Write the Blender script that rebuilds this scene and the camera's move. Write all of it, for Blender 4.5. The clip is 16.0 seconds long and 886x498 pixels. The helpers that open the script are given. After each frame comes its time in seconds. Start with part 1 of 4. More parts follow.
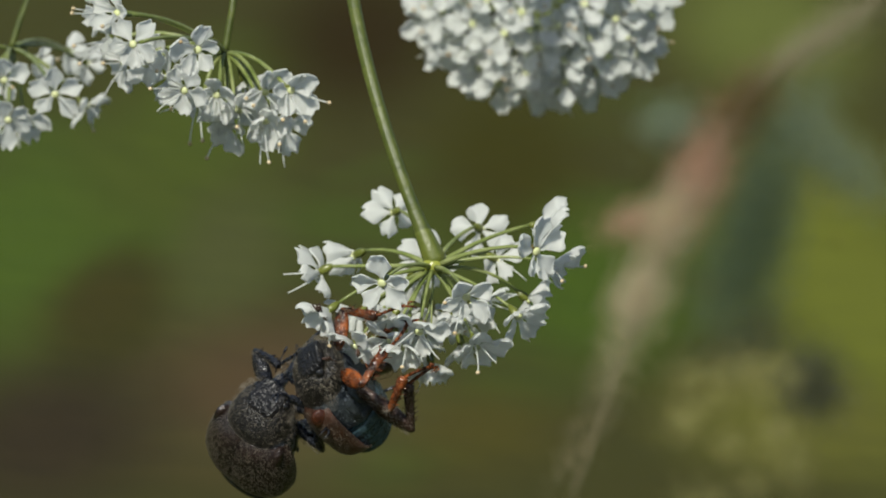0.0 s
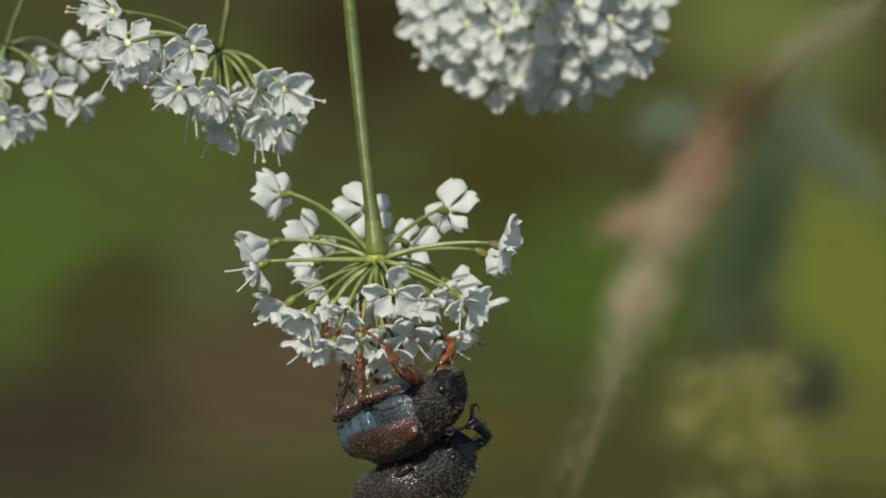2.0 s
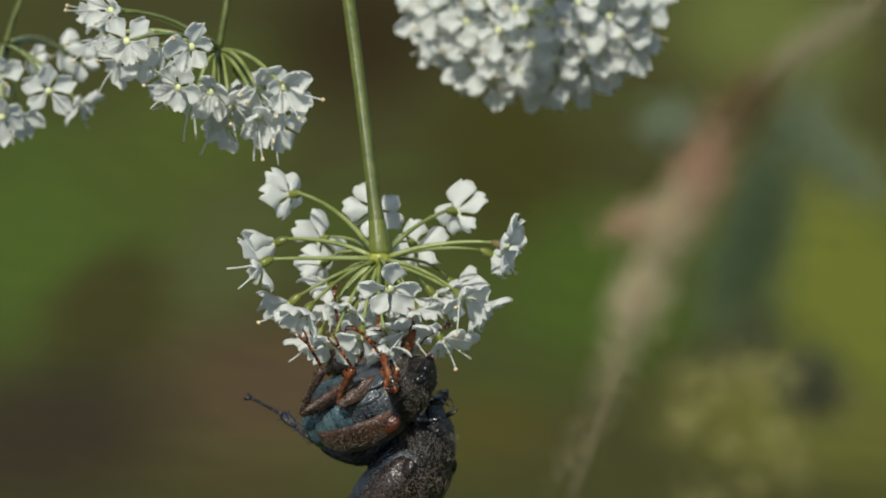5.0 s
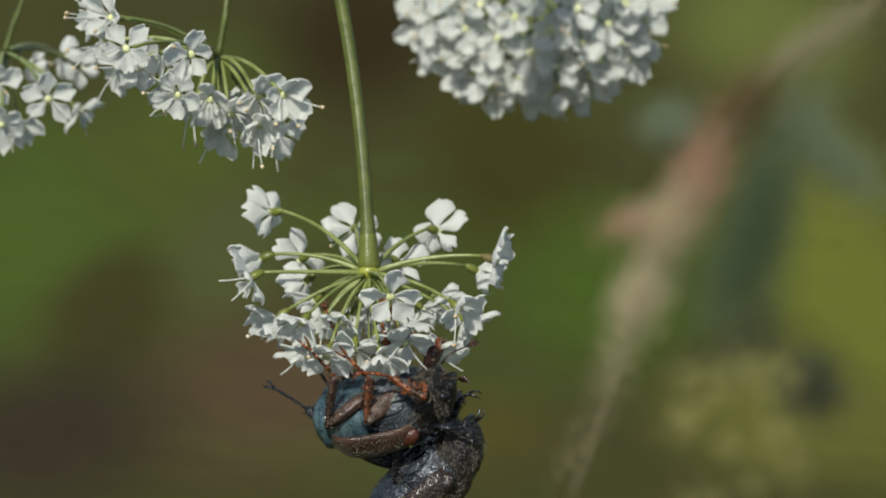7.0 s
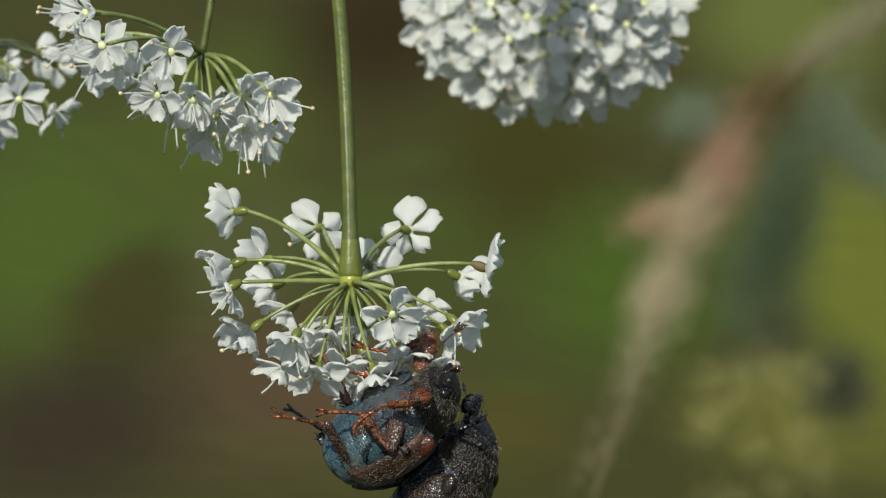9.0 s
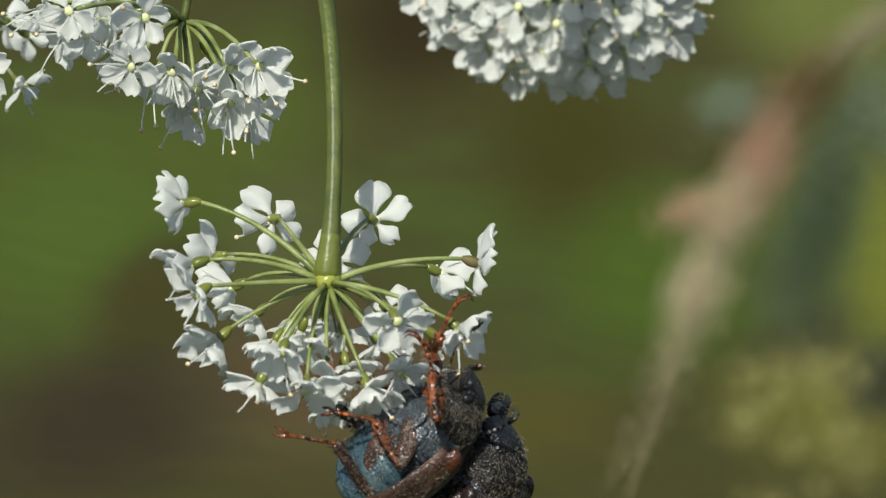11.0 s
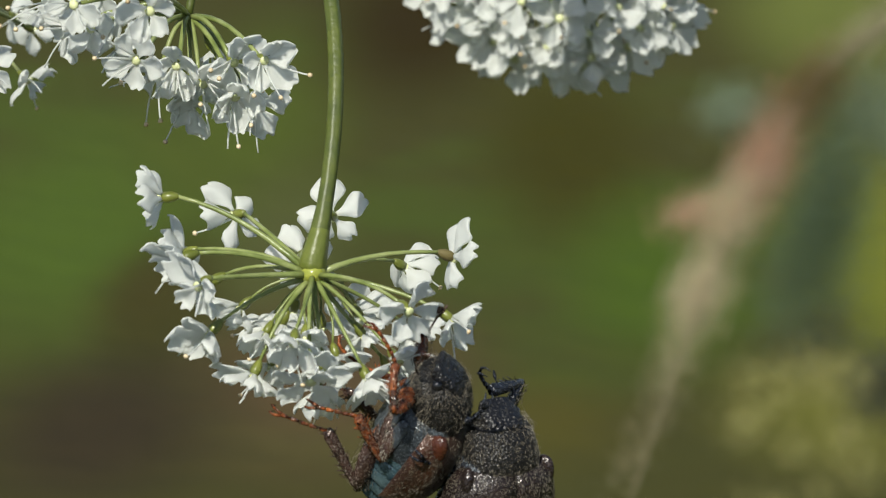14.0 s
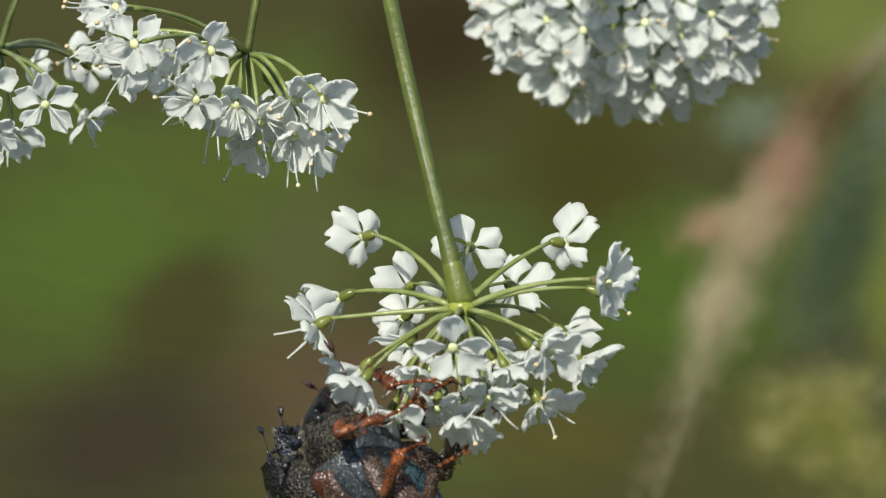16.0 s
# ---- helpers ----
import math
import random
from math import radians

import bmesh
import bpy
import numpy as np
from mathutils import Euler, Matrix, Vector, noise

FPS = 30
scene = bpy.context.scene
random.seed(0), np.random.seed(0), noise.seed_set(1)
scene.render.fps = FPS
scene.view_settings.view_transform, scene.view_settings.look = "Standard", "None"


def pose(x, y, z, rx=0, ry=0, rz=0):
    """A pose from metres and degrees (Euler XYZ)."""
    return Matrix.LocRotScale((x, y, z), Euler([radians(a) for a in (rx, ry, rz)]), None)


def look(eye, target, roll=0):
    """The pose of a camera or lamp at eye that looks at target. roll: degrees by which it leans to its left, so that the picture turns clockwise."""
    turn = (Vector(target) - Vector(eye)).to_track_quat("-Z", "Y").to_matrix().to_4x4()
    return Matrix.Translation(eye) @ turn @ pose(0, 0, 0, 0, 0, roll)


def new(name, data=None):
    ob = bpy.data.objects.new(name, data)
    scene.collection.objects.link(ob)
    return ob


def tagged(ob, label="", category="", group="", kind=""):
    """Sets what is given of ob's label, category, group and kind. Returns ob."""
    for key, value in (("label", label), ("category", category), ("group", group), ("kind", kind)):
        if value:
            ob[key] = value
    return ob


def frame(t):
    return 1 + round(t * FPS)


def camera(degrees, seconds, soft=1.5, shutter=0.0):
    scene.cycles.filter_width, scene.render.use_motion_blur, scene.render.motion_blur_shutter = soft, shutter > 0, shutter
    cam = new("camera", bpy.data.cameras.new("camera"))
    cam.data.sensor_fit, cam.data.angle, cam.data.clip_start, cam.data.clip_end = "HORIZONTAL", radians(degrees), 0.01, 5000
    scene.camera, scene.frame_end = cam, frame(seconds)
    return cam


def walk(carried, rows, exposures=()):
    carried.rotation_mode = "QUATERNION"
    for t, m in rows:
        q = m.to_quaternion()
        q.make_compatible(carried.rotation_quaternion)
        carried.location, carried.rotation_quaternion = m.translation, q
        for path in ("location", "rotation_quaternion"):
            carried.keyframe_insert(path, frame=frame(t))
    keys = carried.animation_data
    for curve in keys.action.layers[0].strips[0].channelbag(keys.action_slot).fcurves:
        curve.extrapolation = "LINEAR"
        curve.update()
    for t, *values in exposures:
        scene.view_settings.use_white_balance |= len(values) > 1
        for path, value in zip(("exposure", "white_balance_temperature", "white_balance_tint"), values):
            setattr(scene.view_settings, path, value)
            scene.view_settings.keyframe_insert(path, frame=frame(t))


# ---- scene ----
import itertools
# A meadow umbel with a pair of small scarab beetles, seen from a hand's width away.
cam = camera(12, 16.0, soft=1.0)
cam.data.dof.use_dof, cam.data.dof.focus_distance, cam.data.dof.aperture_fstop = True, 0.1425, 265.0
walk(cam, [
    (0, pose(0.000000, -0.154500, 0.041400, 75.00, -0.00, 0.00)), (8.2, pose(0.000000, -0.154500, 0.041400, 75.00, -0.00, 0.00)),
    (8.9, pose(0.000500, -0.145755, 0.039264, 74.95, 0.06, 0.24)), (9.6, pose(0.001300, -0.135078, 0.036610, 74.85, 0.17, 0.63)),
    (10.3, pose(0.001700, -0.129231, 0.035250, 74.80, 0.21, 0.77)), (11, pose(0.001720, -0.128257, 0.035020, 74.79, 0.22, 0.82)),
    (14.5, pose(0.001720, -0.128257, 0.035020, 74.83, 0.23, 0.85)), (15, pose(0.001720, -0.128257, 0.035020, 74.88, 0.27, 1.01)),
    (15.5, pose(0.001720, -0.128257, 0.035020, 75.03, 0.29, 1.08)), (16, pose(0.001720, -0.128257, 0.035020, 75.02, 0.30, 1.11)),
], exposures=[(0, 0.0), (8.2, 0.0), (10.3, 0.23), (14.5, 0.26), (15, 0.32), (16, 0.32)])

# ---- sky, sun, exposure ----
world = bpy.data.worlds.new("sky")
scene.world = world
world.use_nodes = True
sky = world.node_tree.nodes.new("ShaderNodeTexSky")
sky.sky_type, sky.sun_disc = "NISHITA", False
SUN = Vector((-0.20, -0.64, 0.74)).normalized()
sky.sun_elevation, sky.sun_rotation = math.asin(SUN.z), math.atan2(SUN.x, SUN.y)
world.node_tree.links.new(sky.outputs[0], world.node_tree.nodes["Background"].inputs[0])
world.node_tree.nodes["Background"].inputs[1].default_value = 0.088
sun = new("sun", bpy.data.lights.new("sun", "SUN"))
sun.data.energy, sun.data.angle, sun.data.color = 4.9, radians(0.53), (1.0, 0.975, 0.87)
sun.matrix_world = look(SUN, (0, 0, 0))
MM = 0.001


# ---- materials ----
def material(name, colours, scale, rough=0.5, metal=0.0, bump=0.0, bump_scale=None, translucent=0.0, spec=0.5, sheen=0.0,
             detail=6.0, spots=None, glint=None):
    """Noise-mixed colours at two scales, fine relief; spots: (colour, scale, threshold); glint: (scale, amount, colour,
    relief) of bright scales and painted sparkle.
    """
    m = bpy.data.materials.new(name)
    m.use_nodes = True
    n, l = m.node_tree.nodes, m.node_tree.links
    b = n["Principled BSDF"]
    co = n.new("ShaderNodeTexCoord")
    info = n.new("ShaderNodeObjectInfo")
    add = n.new("ShaderNodeVectorMath")
    add.operation = "MULTIPLY_ADD"
    l.new(info.outputs["Random"], add.inputs[0])
    add.inputs[1].default_value = (0.37, 0.11, 0.23)
    l.new(co.outputs["Object"], add.inputs[2])
    tex = n.new("ShaderNodeTexNoise")
    tex.inputs["Scale"].default_value, tex.inputs["Detail"].default_value = scale, detail
    l.new(add.outputs[0], tex.inputs["Vector"])
    ramp = n.new("ShaderNodeValToRGB")
    e = ramp.color_ramp.elements
    while len(e) < len(colours):
        e.new(0.5)
    for i, c in enumerate(colours):
        e[i].position = 0.3 + 0.4 * i / max(1, len(colours) - 1)
        e[i].color = (*c, 1)
    l.new(tex.outputs["Fac"], ramp.inputs["Fac"])
    out = ramp.outputs["Color"]
    if spots:
        t2 = n.new("ShaderNodeTexNoise")
        t2.inputs["Scale"].default_value, t2.inputs["Detail"].default_value = spots[1], 3
        l.new(add.outputs[0], t2.inputs["Vector"])
        mr = n.new("ShaderNodeMapRange")
        mr.inputs["From Min"].default_value, mr.inputs["From Max"].default_value = spots[2], spots[2] + 0.12
        l.new(t2.outputs["Fac"], mr.inputs["Value"])
        mix = n.new("ShaderNodeMix")
        mix.data_type = "RGBA"
        l.new(mr.outputs["Result"], mix.inputs["Factor"])
        l.new(out, mix.inputs[6])
        mix.inputs[7].default_value = (*spots[0], 1)
        out = mix.outputs[2]
    # pale scale dots; their sparkle is painted into the base colour too
    if glint:
        v = n.new("ShaderNodeTexVoronoi")
        v.inputs["Scale"].default_value = glint[0]
        l.new(add.outputs[0], v.inputs["Vector"])
        g = n.new("ShaderNodeMapRange")
        g.inputs["From Min"].default_value, g.inputs["From Max"].default_value = 0.50, 0.22
        l.new(v.outputs["Distance"], g.inputs["Value"])
        sep = n.new("ShaderNodeSeparateColor")
        l.new(v.outputs["Color"], sep.inputs[0])
        pw = n.new("ShaderNodeMath")
        pw.operation = "POWER"
        l.new(sep.outputs[0], pw.inputs[0])
        pw.inputs[1].default_value = 2.6
        per = n.new("ShaderNodeMapRange")
        per.inputs["To Min"].default_value = 0.16
        l.new(pw.outputs[0], per.inputs["Value"])
        dot = n.new("ShaderNodeMath")
        dot.operation = "MULTIPLY"
        l.new(g.outputs["Result"], dot.inputs[0])
        l.new(per.outputs["Result"], dot.inputs[1])
        mix = n.new("ShaderNodeMix")
        mix.data_type = "RGBA"
        mul = n.new("ShaderNodeMath")
        mul.operation = "MULTIPLY"
        mul.inputs[1].default_value = glint[1]
        l.new(dot.outputs[0], mul.inputs[0])
        l.new(mul.outputs[0], mix.inputs["Factor"])
        l.new(out, mix.inputs[6])
        mix.inputs[7].default_value = (*glint[2], 1)
        out = mix.outputs[2]
        bmp2 = n.new("ShaderNodeBump")
        bmp2.inputs["Strength"].default_value, bmp2.inputs["Distance"].default_value = (glint[3] if len(glint) > 3 else 1.0), 0.5 / glint[0]
        l.new(v.outputs["Distance"], bmp2.inputs["Height"])
        l.new(bmp2.outputs[0], b.inputs["Normal"])
    l.new(out, b.inputs["Base Color"])
    b.inputs["Roughness"].default_value, b.inputs["Metallic"].default_value = rough, metal
    b.inputs["Specular IOR Level"].default_value = spec
    b.inputs["Sheen Weight"].default_value = sheen
    if bump:
        t3 = n.new("ShaderNodeTexNoise")
        t3.inputs["Scale"].default_value, t3.inputs["Detail"].default_value = bump_scale or scale * 4, 4
        l.new(add.outputs[0], t3.inputs["Vector"])
        bm_ = n.new("ShaderNodeBump")
        bm_.inputs["Strength"].default_value, bm_.inputs["Distance"].default_value = bump, 0.4 / (bump_scale or scale * 4)
        l.new(t3.outputs["Fac"], bm_.inputs["Height"])
        if glint:
            l.new(bmp2.outputs[0], bm_.inputs["Normal"])
        l.new(bm_.outputs[0], b.inputs["Normal"])
    if translucent:
        tr = n.new("ShaderNodeBsdfTranslucent")
        l.new(out, tr.inputs["Color"])
        ms = n.new("ShaderNodeMixShader")
        ms.inputs[0].default_value = translucent
        l.new(b.outputs[0], ms.inputs[1])
        l.new(tr.outputs[0], ms.inputs[2])
        l.new(ms.outputs[0], n["Material Output"].inputs["Surface"])
    return m


PETAL = material("petal", [(0.80, 0.815, 0.79), (0.835, 0.85, 0.82), (0.86, 0.87, 0.84)], 900, 0.55, bump=0.45, bump_scale=2200, translucent=0.68, spec=0.3, sheen=0.1)
DISC = material("flower_disc", [(0.42, 0.46, 0.20), (0.62, 0.64, 0.38)], 1500, 0.4, bump=0.3)
OVARY = material("ovary", [(0.10, 0.12, 0.018), (0.17, 0.19, 0.035)], 1500, 0.3, bump=0.2, translucent=0.1)
ANTHER = material("anther", [(0.42, 0.31, 0.17), (0.62, 0.52, 0.34)], 2500, 0.5)
OVARY_BROWN = material("brown_ovary", [(0.11, 0.09, 0.026), (0.16, 0.13, 0.045)], 80, 0.7, translucent=0.3)
RAY = material("pedicel", [(0.13, 0.17, 0.04), (0.22, 0.265, 0.08), (0.32, 0.355, 0.15)], 1100, 0.32, bump=0.3, bump_scale=4000, translucent=0.22)
HUB = material("stem_node", [(0.22, 0.25, 0.03), (0.40, 0.42, 0.09)], 1400, 0.22, bump=0.35, bump_scale=4000, translucent=0.15)
STEM = material("stem", [(0.045, 0.062, 0.009), (0.062, 0.080, 0.011), (0.085, 0.103, 0.016)], 1600, 0.48, bump=0.35, bump_scale=5000)
STEM_FOOT = material("stem_foot", [(0.075, 0.095, 0.012), (0.115, 0.135, 0.020)], 1600, 0.42, bump=0.35, bump_scale=5000)
SCALY = material("dark_scaly_chitin", [(0.005, 0.005, 0.005), (0.011, 0.010, 0.009)], 2500, 0.36, 0.0, spec=0.3, glint=(12000, 0.35, (0.04, 0.036, 0.03), 1.0), bump=0.5, bump_scale=7000)
HEAD = material("black_chitin", [(0.005, 0.005, 0.006), (0.010, 0.010, 0.011)], 2500, 0.33, 0.0, spec=0.35, glint=(9500, 0.3, (0.03, 0.03, 0.03), 1.0), bump=0.6, bump_scale=7000)
BELLY = material("blue_scaled_chitin", [(0.018, 0.044, 0.060), (0.042, 0.082, 0.102), (0.09, 0.14, 0.155)], 900, 0.22, 0.4, spots=((0.006, 0.014, 0.02), 6000, 0.57), glint=(14000, 0.4, (0.26, 0.36, 0.40), 0.5), bump=0.35, bump_scale=5000)
CHEST = material("grey_scaled_chitin", [(0.020, 0.025, 0.031), (0.058, 0.070, 0.080)], 1100, 0.30, 0.35, spots=((0.008, 0.010, 0.013), 5000, 0.60), glint=(13500, 0.4, (0.30, 0.34, 0.37), 0.7), bump=0.35, bump_scale=5000)
CHEST_DARK = material("dark_scaled_chitin", [(0.010, 0.013, 0.019), (0.030, 0.037, 0.048)], 1100, 0.26, 0.35, spots=((0.006, 0.007, 0.010), 5000, 0.60), glint=(13500, 0.35, (0.22, 0.26, 0.31), 0.7), bump=0.35, bump_scale=5000)
WING = material("brown_elytron", [(0.016, 0.007, 0.005), (0.036, 0.014, 0.008), (0.070, 0.026, 0.013)], 900, 0.28, 0.05, glint=(13500, 0.35, (0.20, 0.13, 0.085), 0.7), bump=0.3, bump_scale=7000)
WING_DARK = material("dark_elytron", [(0.009, 0.007, 0.007), (0.024, 0.014, 0.011)], 900, 0.24, 0.1, glint=(14000, 0.35, (0.12, 0.095, 0.08), 0.6), bump=0.3, bump_scale=7000)
LEG_RED = material("rust_red_leg", [(0.035, 0.011, 0.006), (0.13, 0.034, 0.010), (0.36, 0.095, 0.019)], 2200, 0.20, spots=((0.020, 0.008, 0.005), 2600, 0.52), glint=(13500, 0.4, (0.50, 0.30, 0.17), 0.8), bump=0.4, bump_scale=5000, translucent=0.12)
LEG_DARK = material("black_leg", [(0.006, 0.007, 0.010), (0.016, 0.018, 0.025)], 1800, 0.20, 0.2, glint=(13500, 0.35, (0.18, 0.20, 0.23), 0.8), bump=0.3, bump_scale=7000)
LEG_BROWN = material("brown_scaled_leg", [(0.030, 0.018, 0.014), (0.075, 0.040, 0.028)], 1800, 0.19, 0.25, glint=(13500, 0.5, (0.42, 0.35, 0.30), 0.8), bump=0.3, bump_scale=7000)
EYE = material("black_eye", [(0.006, 0.006, 0.007), (0.012, 0.012, 0.012)], 2000, 0.15)
HAIR = material("pale_hair", [(0.018, 0.016, 0.013), (0.23, 0.20, 0.15)], 16000, 0.42, spec=0.3)
CALLUS = material("dark_red_chitin", [(0.022, 0.008, 0.005), (0.065, 0.018, 0.009)], 1500, 0.26, glint=(13500, 0.3, (0.20, 0.10, 0.06), 0.6))
HAIR_BLUE = material("silvery_blue_hair", [(0.03, 0.036, 0.042), (0.30, 0.345, 0.375)], 12000, 0.35, spec=0.4)
GRASS = material("grass", [(0.045, 0.070, 0.012), (0.085, 0.11, 0.02), (0.13, 0.14, 0.035)], 8, 0.6, translucent=0.25, spec=0.08)
DRY = material("dry_stalk", [(0.15, 0.12, 0.07), (0.24, 0.20, 0.12)], 60, 0.7, bump=0.3)
PINK = material("withered_bract", [(0.46, 0.27, 0.17), (0.54, 0.34, 0.23), (0.54, 0.38, 0.26)], 120, 0.7, translucent=0.4)
BLUEGREEN = material("bluish_leaf", [(0.075, 0.115, 0.060), (0.105, 0.155, 0.090)], 80, 0.6, translucent=0.35)
TEAL = material("pale_bluish_leaf", [(0.16, 0.21, 0.13), (0.22, 0.28, 0.19)], 80, 0.6, translucent=0.35)
BROWN = material("brown_bract", [(0.10, 0.065, 0.018), (0.16, 0.105, 0.035)], 80, 0.7, translucent=0.3)
STREAK = material("straw_leaf", [(0.24, 0.215, 0.12), (0.32, 0.29, 0.17)], 80, 0.7, translucent=0.3)
OLIVE = material("olive_grass", [(0.10, 0.10, 0.02), (0.15, 0.145, 0.035)], 8, 0.6, translucent=0.25, spec=0.08)
LITTER = material("leaf_litter", [(0.05, 0.034, 0.022), (0.08, 0.054, 0.036)], 30, 0.8, spec=0.08)
PALE = material("pale_bract", [(0.50, 0.41, 0.25), (0.60, 0.51, 0.34)], 120, 0.7, translucent=0.4)
SEED = material("yellow_seed_head", [(0.25, 0.235, 0.07), (0.40, 0.37, 0.14)], 150, 0.7, translucent=0.2)
DARKLEAF = material("dark_leaf", [(0.022, 0.026, 0.014), (0.036, 0.042, 0.022)], 80, 0.6)


# ---- helpers ----
def link(name, data, parent=None, label="", m=None):
    ob = new(name, data)
    if parent is not None:
        ob.parent = parent
    if label:
        ob["label"] = label
    if m is not None:
        ob.matrix_basis = m
    return ob


def finish(name, bm, mat, smooth=True):
    me = bpy.data.meshes.new(name)
    bmesh.ops.recalc_face_normals(bm, faces=bm.faces)
    bm.to_mesh(me)
    bm.free()
    me.materials.append(mat)
    me.polygons.foreach_set("use_smooth", [smooth] * len(me.polygons))
    return me


def part(name, bm, mat, parent, label="", m=None):
    return link(name, finish(name, bm, mat), parent, label, m)


def frame_on(p, d, up=Vector((0, 0, 1))):
    """A pose at p whose z axis runs along d."""
    d = Vector(d).normalized()
    up = Vector(up)
    if abs(d.dot(up.normalized())) > 0.98:
        up = Vector((1, 0, 0))
    x = up.cross(d).normalized()
    y = d.cross(x)
    m = Matrix((x, y, d)).transposed().to_4x4()
    m.translation = p
    return m


def tube(points, radii, sides=8, bm=None, flat=1.0):
    """A closed tapered tube along points."""
    bm = bm or bmesh.new()
    pts = [Vector(p) for p in points]
    rings = []
    ref = Vector((0.31, 0.17, 0.93))
    for i, p in enumerate(pts):
        d = (pts[min(i + 1, len(pts) - 1)] - pts[max(i - 1, 0)]).normalized()
        x = ref.cross(d).normalized()
        y = d.cross(x)
        r = radii[i] if hasattr(radii, "__len__") else radii
        rings.append([bm.verts.new(p + x * (r * math.cos(2 * math.pi * k / sides)) + y * (flat * r * math.sin(2 * math.pi * k / sides))) for k in range(sides)])
    for a, b in zip(rings, rings[1:]):
        for k in range(sides):
            bm.faces.new((a[k], a[(k + 1) % sides], b[(k + 1) % sides], b[k]))
    bm.faces.new(rings[0][::-1])
    bm.faces.new(rings[-1])
    return bm


def loft(sections, sides=24, bm=None, power=2.3):
    """A body along y. sections: (y, half width, top, bottom, centre height), rounded to points at both ends."""
    bm = bm or bmesh.new()
    rings = []
    for y, w, top, bot, zc in sections:
        ring = []
        for k in range(sides):
            a = 2 * math.pi * k / sides
            c, s = math.cos(a), math.sin(a)
            c = math.copysign(abs(c) ** (2 / power), c)
            s = math.copysign(abs(s) ** (2 / power), s)
            ring.append(bm.verts.new((w * c * MM, y * MM, (zc + (top if s > 0 else bot) * s) * MM)))
        rings.append(ring)
    for a, b in zip(rings, rings[1:]):
        for k in range(sides):
            bm.faces.new((a[k], a[(k + 1) % sides], b[(k + 1) % sides], b[k]))
    bm.faces.new(rings[0][::-1])
    bm.faces.new(rings[-1])
    return bm


# ---- florets ----
def petal_mesh(seed, length=1.2, width=1.0):
    """A notched white petal with an inrolled tip, its base at the origin, along x, face up along z."""
    rng = random.Random(seed)
    bm = bmesh.new()
    nu, nv = 11, 14
    bend, curl, twist = rng.uniform(-0.10, 0.25), rng.uniform(0.8, 2.0), rng.uniform(-0.15, 0.15)
    bow, notch = rng.choice((0.35, 0.5, 0.65, 0.85)), rng.uniform(0.16, 0.30)
    # the midline, bent up and inrolled at the tip
    line, cx, cz = [], 0.05 * length, 0.0
    for i in range(61):
        th = bend + curl * max(0.0, i / 60 - 0.5) ** 1.5 / 0.36
        line.append((cx, cz, th))
        cx += math.cos(th) * length / 60
        cz += math.sin(th) * length / 60
    top, low = [], []
    for i in range(nu + 1):
        u = i / nu
        grow = min(1.0, u / 0.60)
        half = width * 0.5 * (0.15 + 0.85 * grow * grow * (3 - 2 * grow)) * math.sqrt(1 - 0.45 * max(0, (u - 0.60) / 0.40) ** 2)
        ra, rb = [], []
        for j in range(nv + 1):
            v = j / nv * 2 - 1
            reach_ = 1 - notch * math.exp(-(v / 0.32) ** 2) - 0.34 * abs(v) ** 3
            cx, cz, th = line[round(60 * u * (1 - u + u * reach_))]
            lift_ = bow * half * v * v + 0.05 * abs(v) ** 2 * math.sin(8 * u + 2.3 * seed + (2 if v > 0 else 0)) + 0.035 * u * math.sin(7 * u + 4 * v + seed)
            x = cx - lift_ * math.sin(th)
            z = cz + lift_ * math.cos(th)
            y = half * v * (1 - 0.12 * bow) + twist * u * u * length
            t = 0.035 * (1 - 0.5 * u)
            ra.append(bm.verts.new(((x - t * math.sin(th)) * MM, y * MM, (z + t * math.cos(th)) * MM)))
            rb.append(bm.verts.new(((x + t * math.sin(th)) * MM, y * MM, (z - t * math.cos(th)) * MM)))
        top.append(ra), low.append(rb)
    for i in range(nu):
        for j in range(nv):
            bm.faces.new((top[i][j], top[i + 1][j], top[i + 1][j + 1], top[i][j + 1]))
            bm.faces.new((low[i][j], low[i][j + 1], low[i + 1][j + 1], low[i + 1][j]))
        for j in (0, nv):
            bm.faces.new((top[i][j], low[i][j], low[i + 1][j], top[i + 1][j]))
    for i in (0, nu):
        for j in range(nv):
            bm.faces.new((top[i][j], top[i][j + 1], low[i][j + 1], low[i][j]))
    return finish("petal", bm, PETAL)


PETALS = [petal_mesh(s, 1.22 + 0.09 * (s % 3), 0.92 + 0.14 * (s % 2)) for s in range(12)]


def stamen_mesh(seed):
    rng = random.Random(seed)
    bend = rng.uniform(0.2, 0.7)
    pts = [(0, 0, 0)] + [((bend * u * 0.9) * MM, 0.15 * u * u * MM, (1.5 * u - 0.5 * bend * u * u) * MM) for u in (0.25, 0.5, 0.75, 1.0)]
    bm = tube(pts, [0.045 * MM, 0.04 * MM, 0.035 * MM, 0.03 * MM, 0.03 * MM], 5)
    return finish("stamen", bm, PETAL), Vector(pts[-1])


STAMENS = [stamen_mesh(s) for s in range(4)]


def ball(r, squash=1.0, sub=2):
    bm = bmesh.new()
    bmesh.ops.create_icosphere(bm, subdivisions=sub, radius=r)
    for v in bm.verts:
        v.co.z *= squash
    return bm


ANTHER_MESH = finish("anther", ball(0.10 * MM, 0.8, 1), ANTHER)


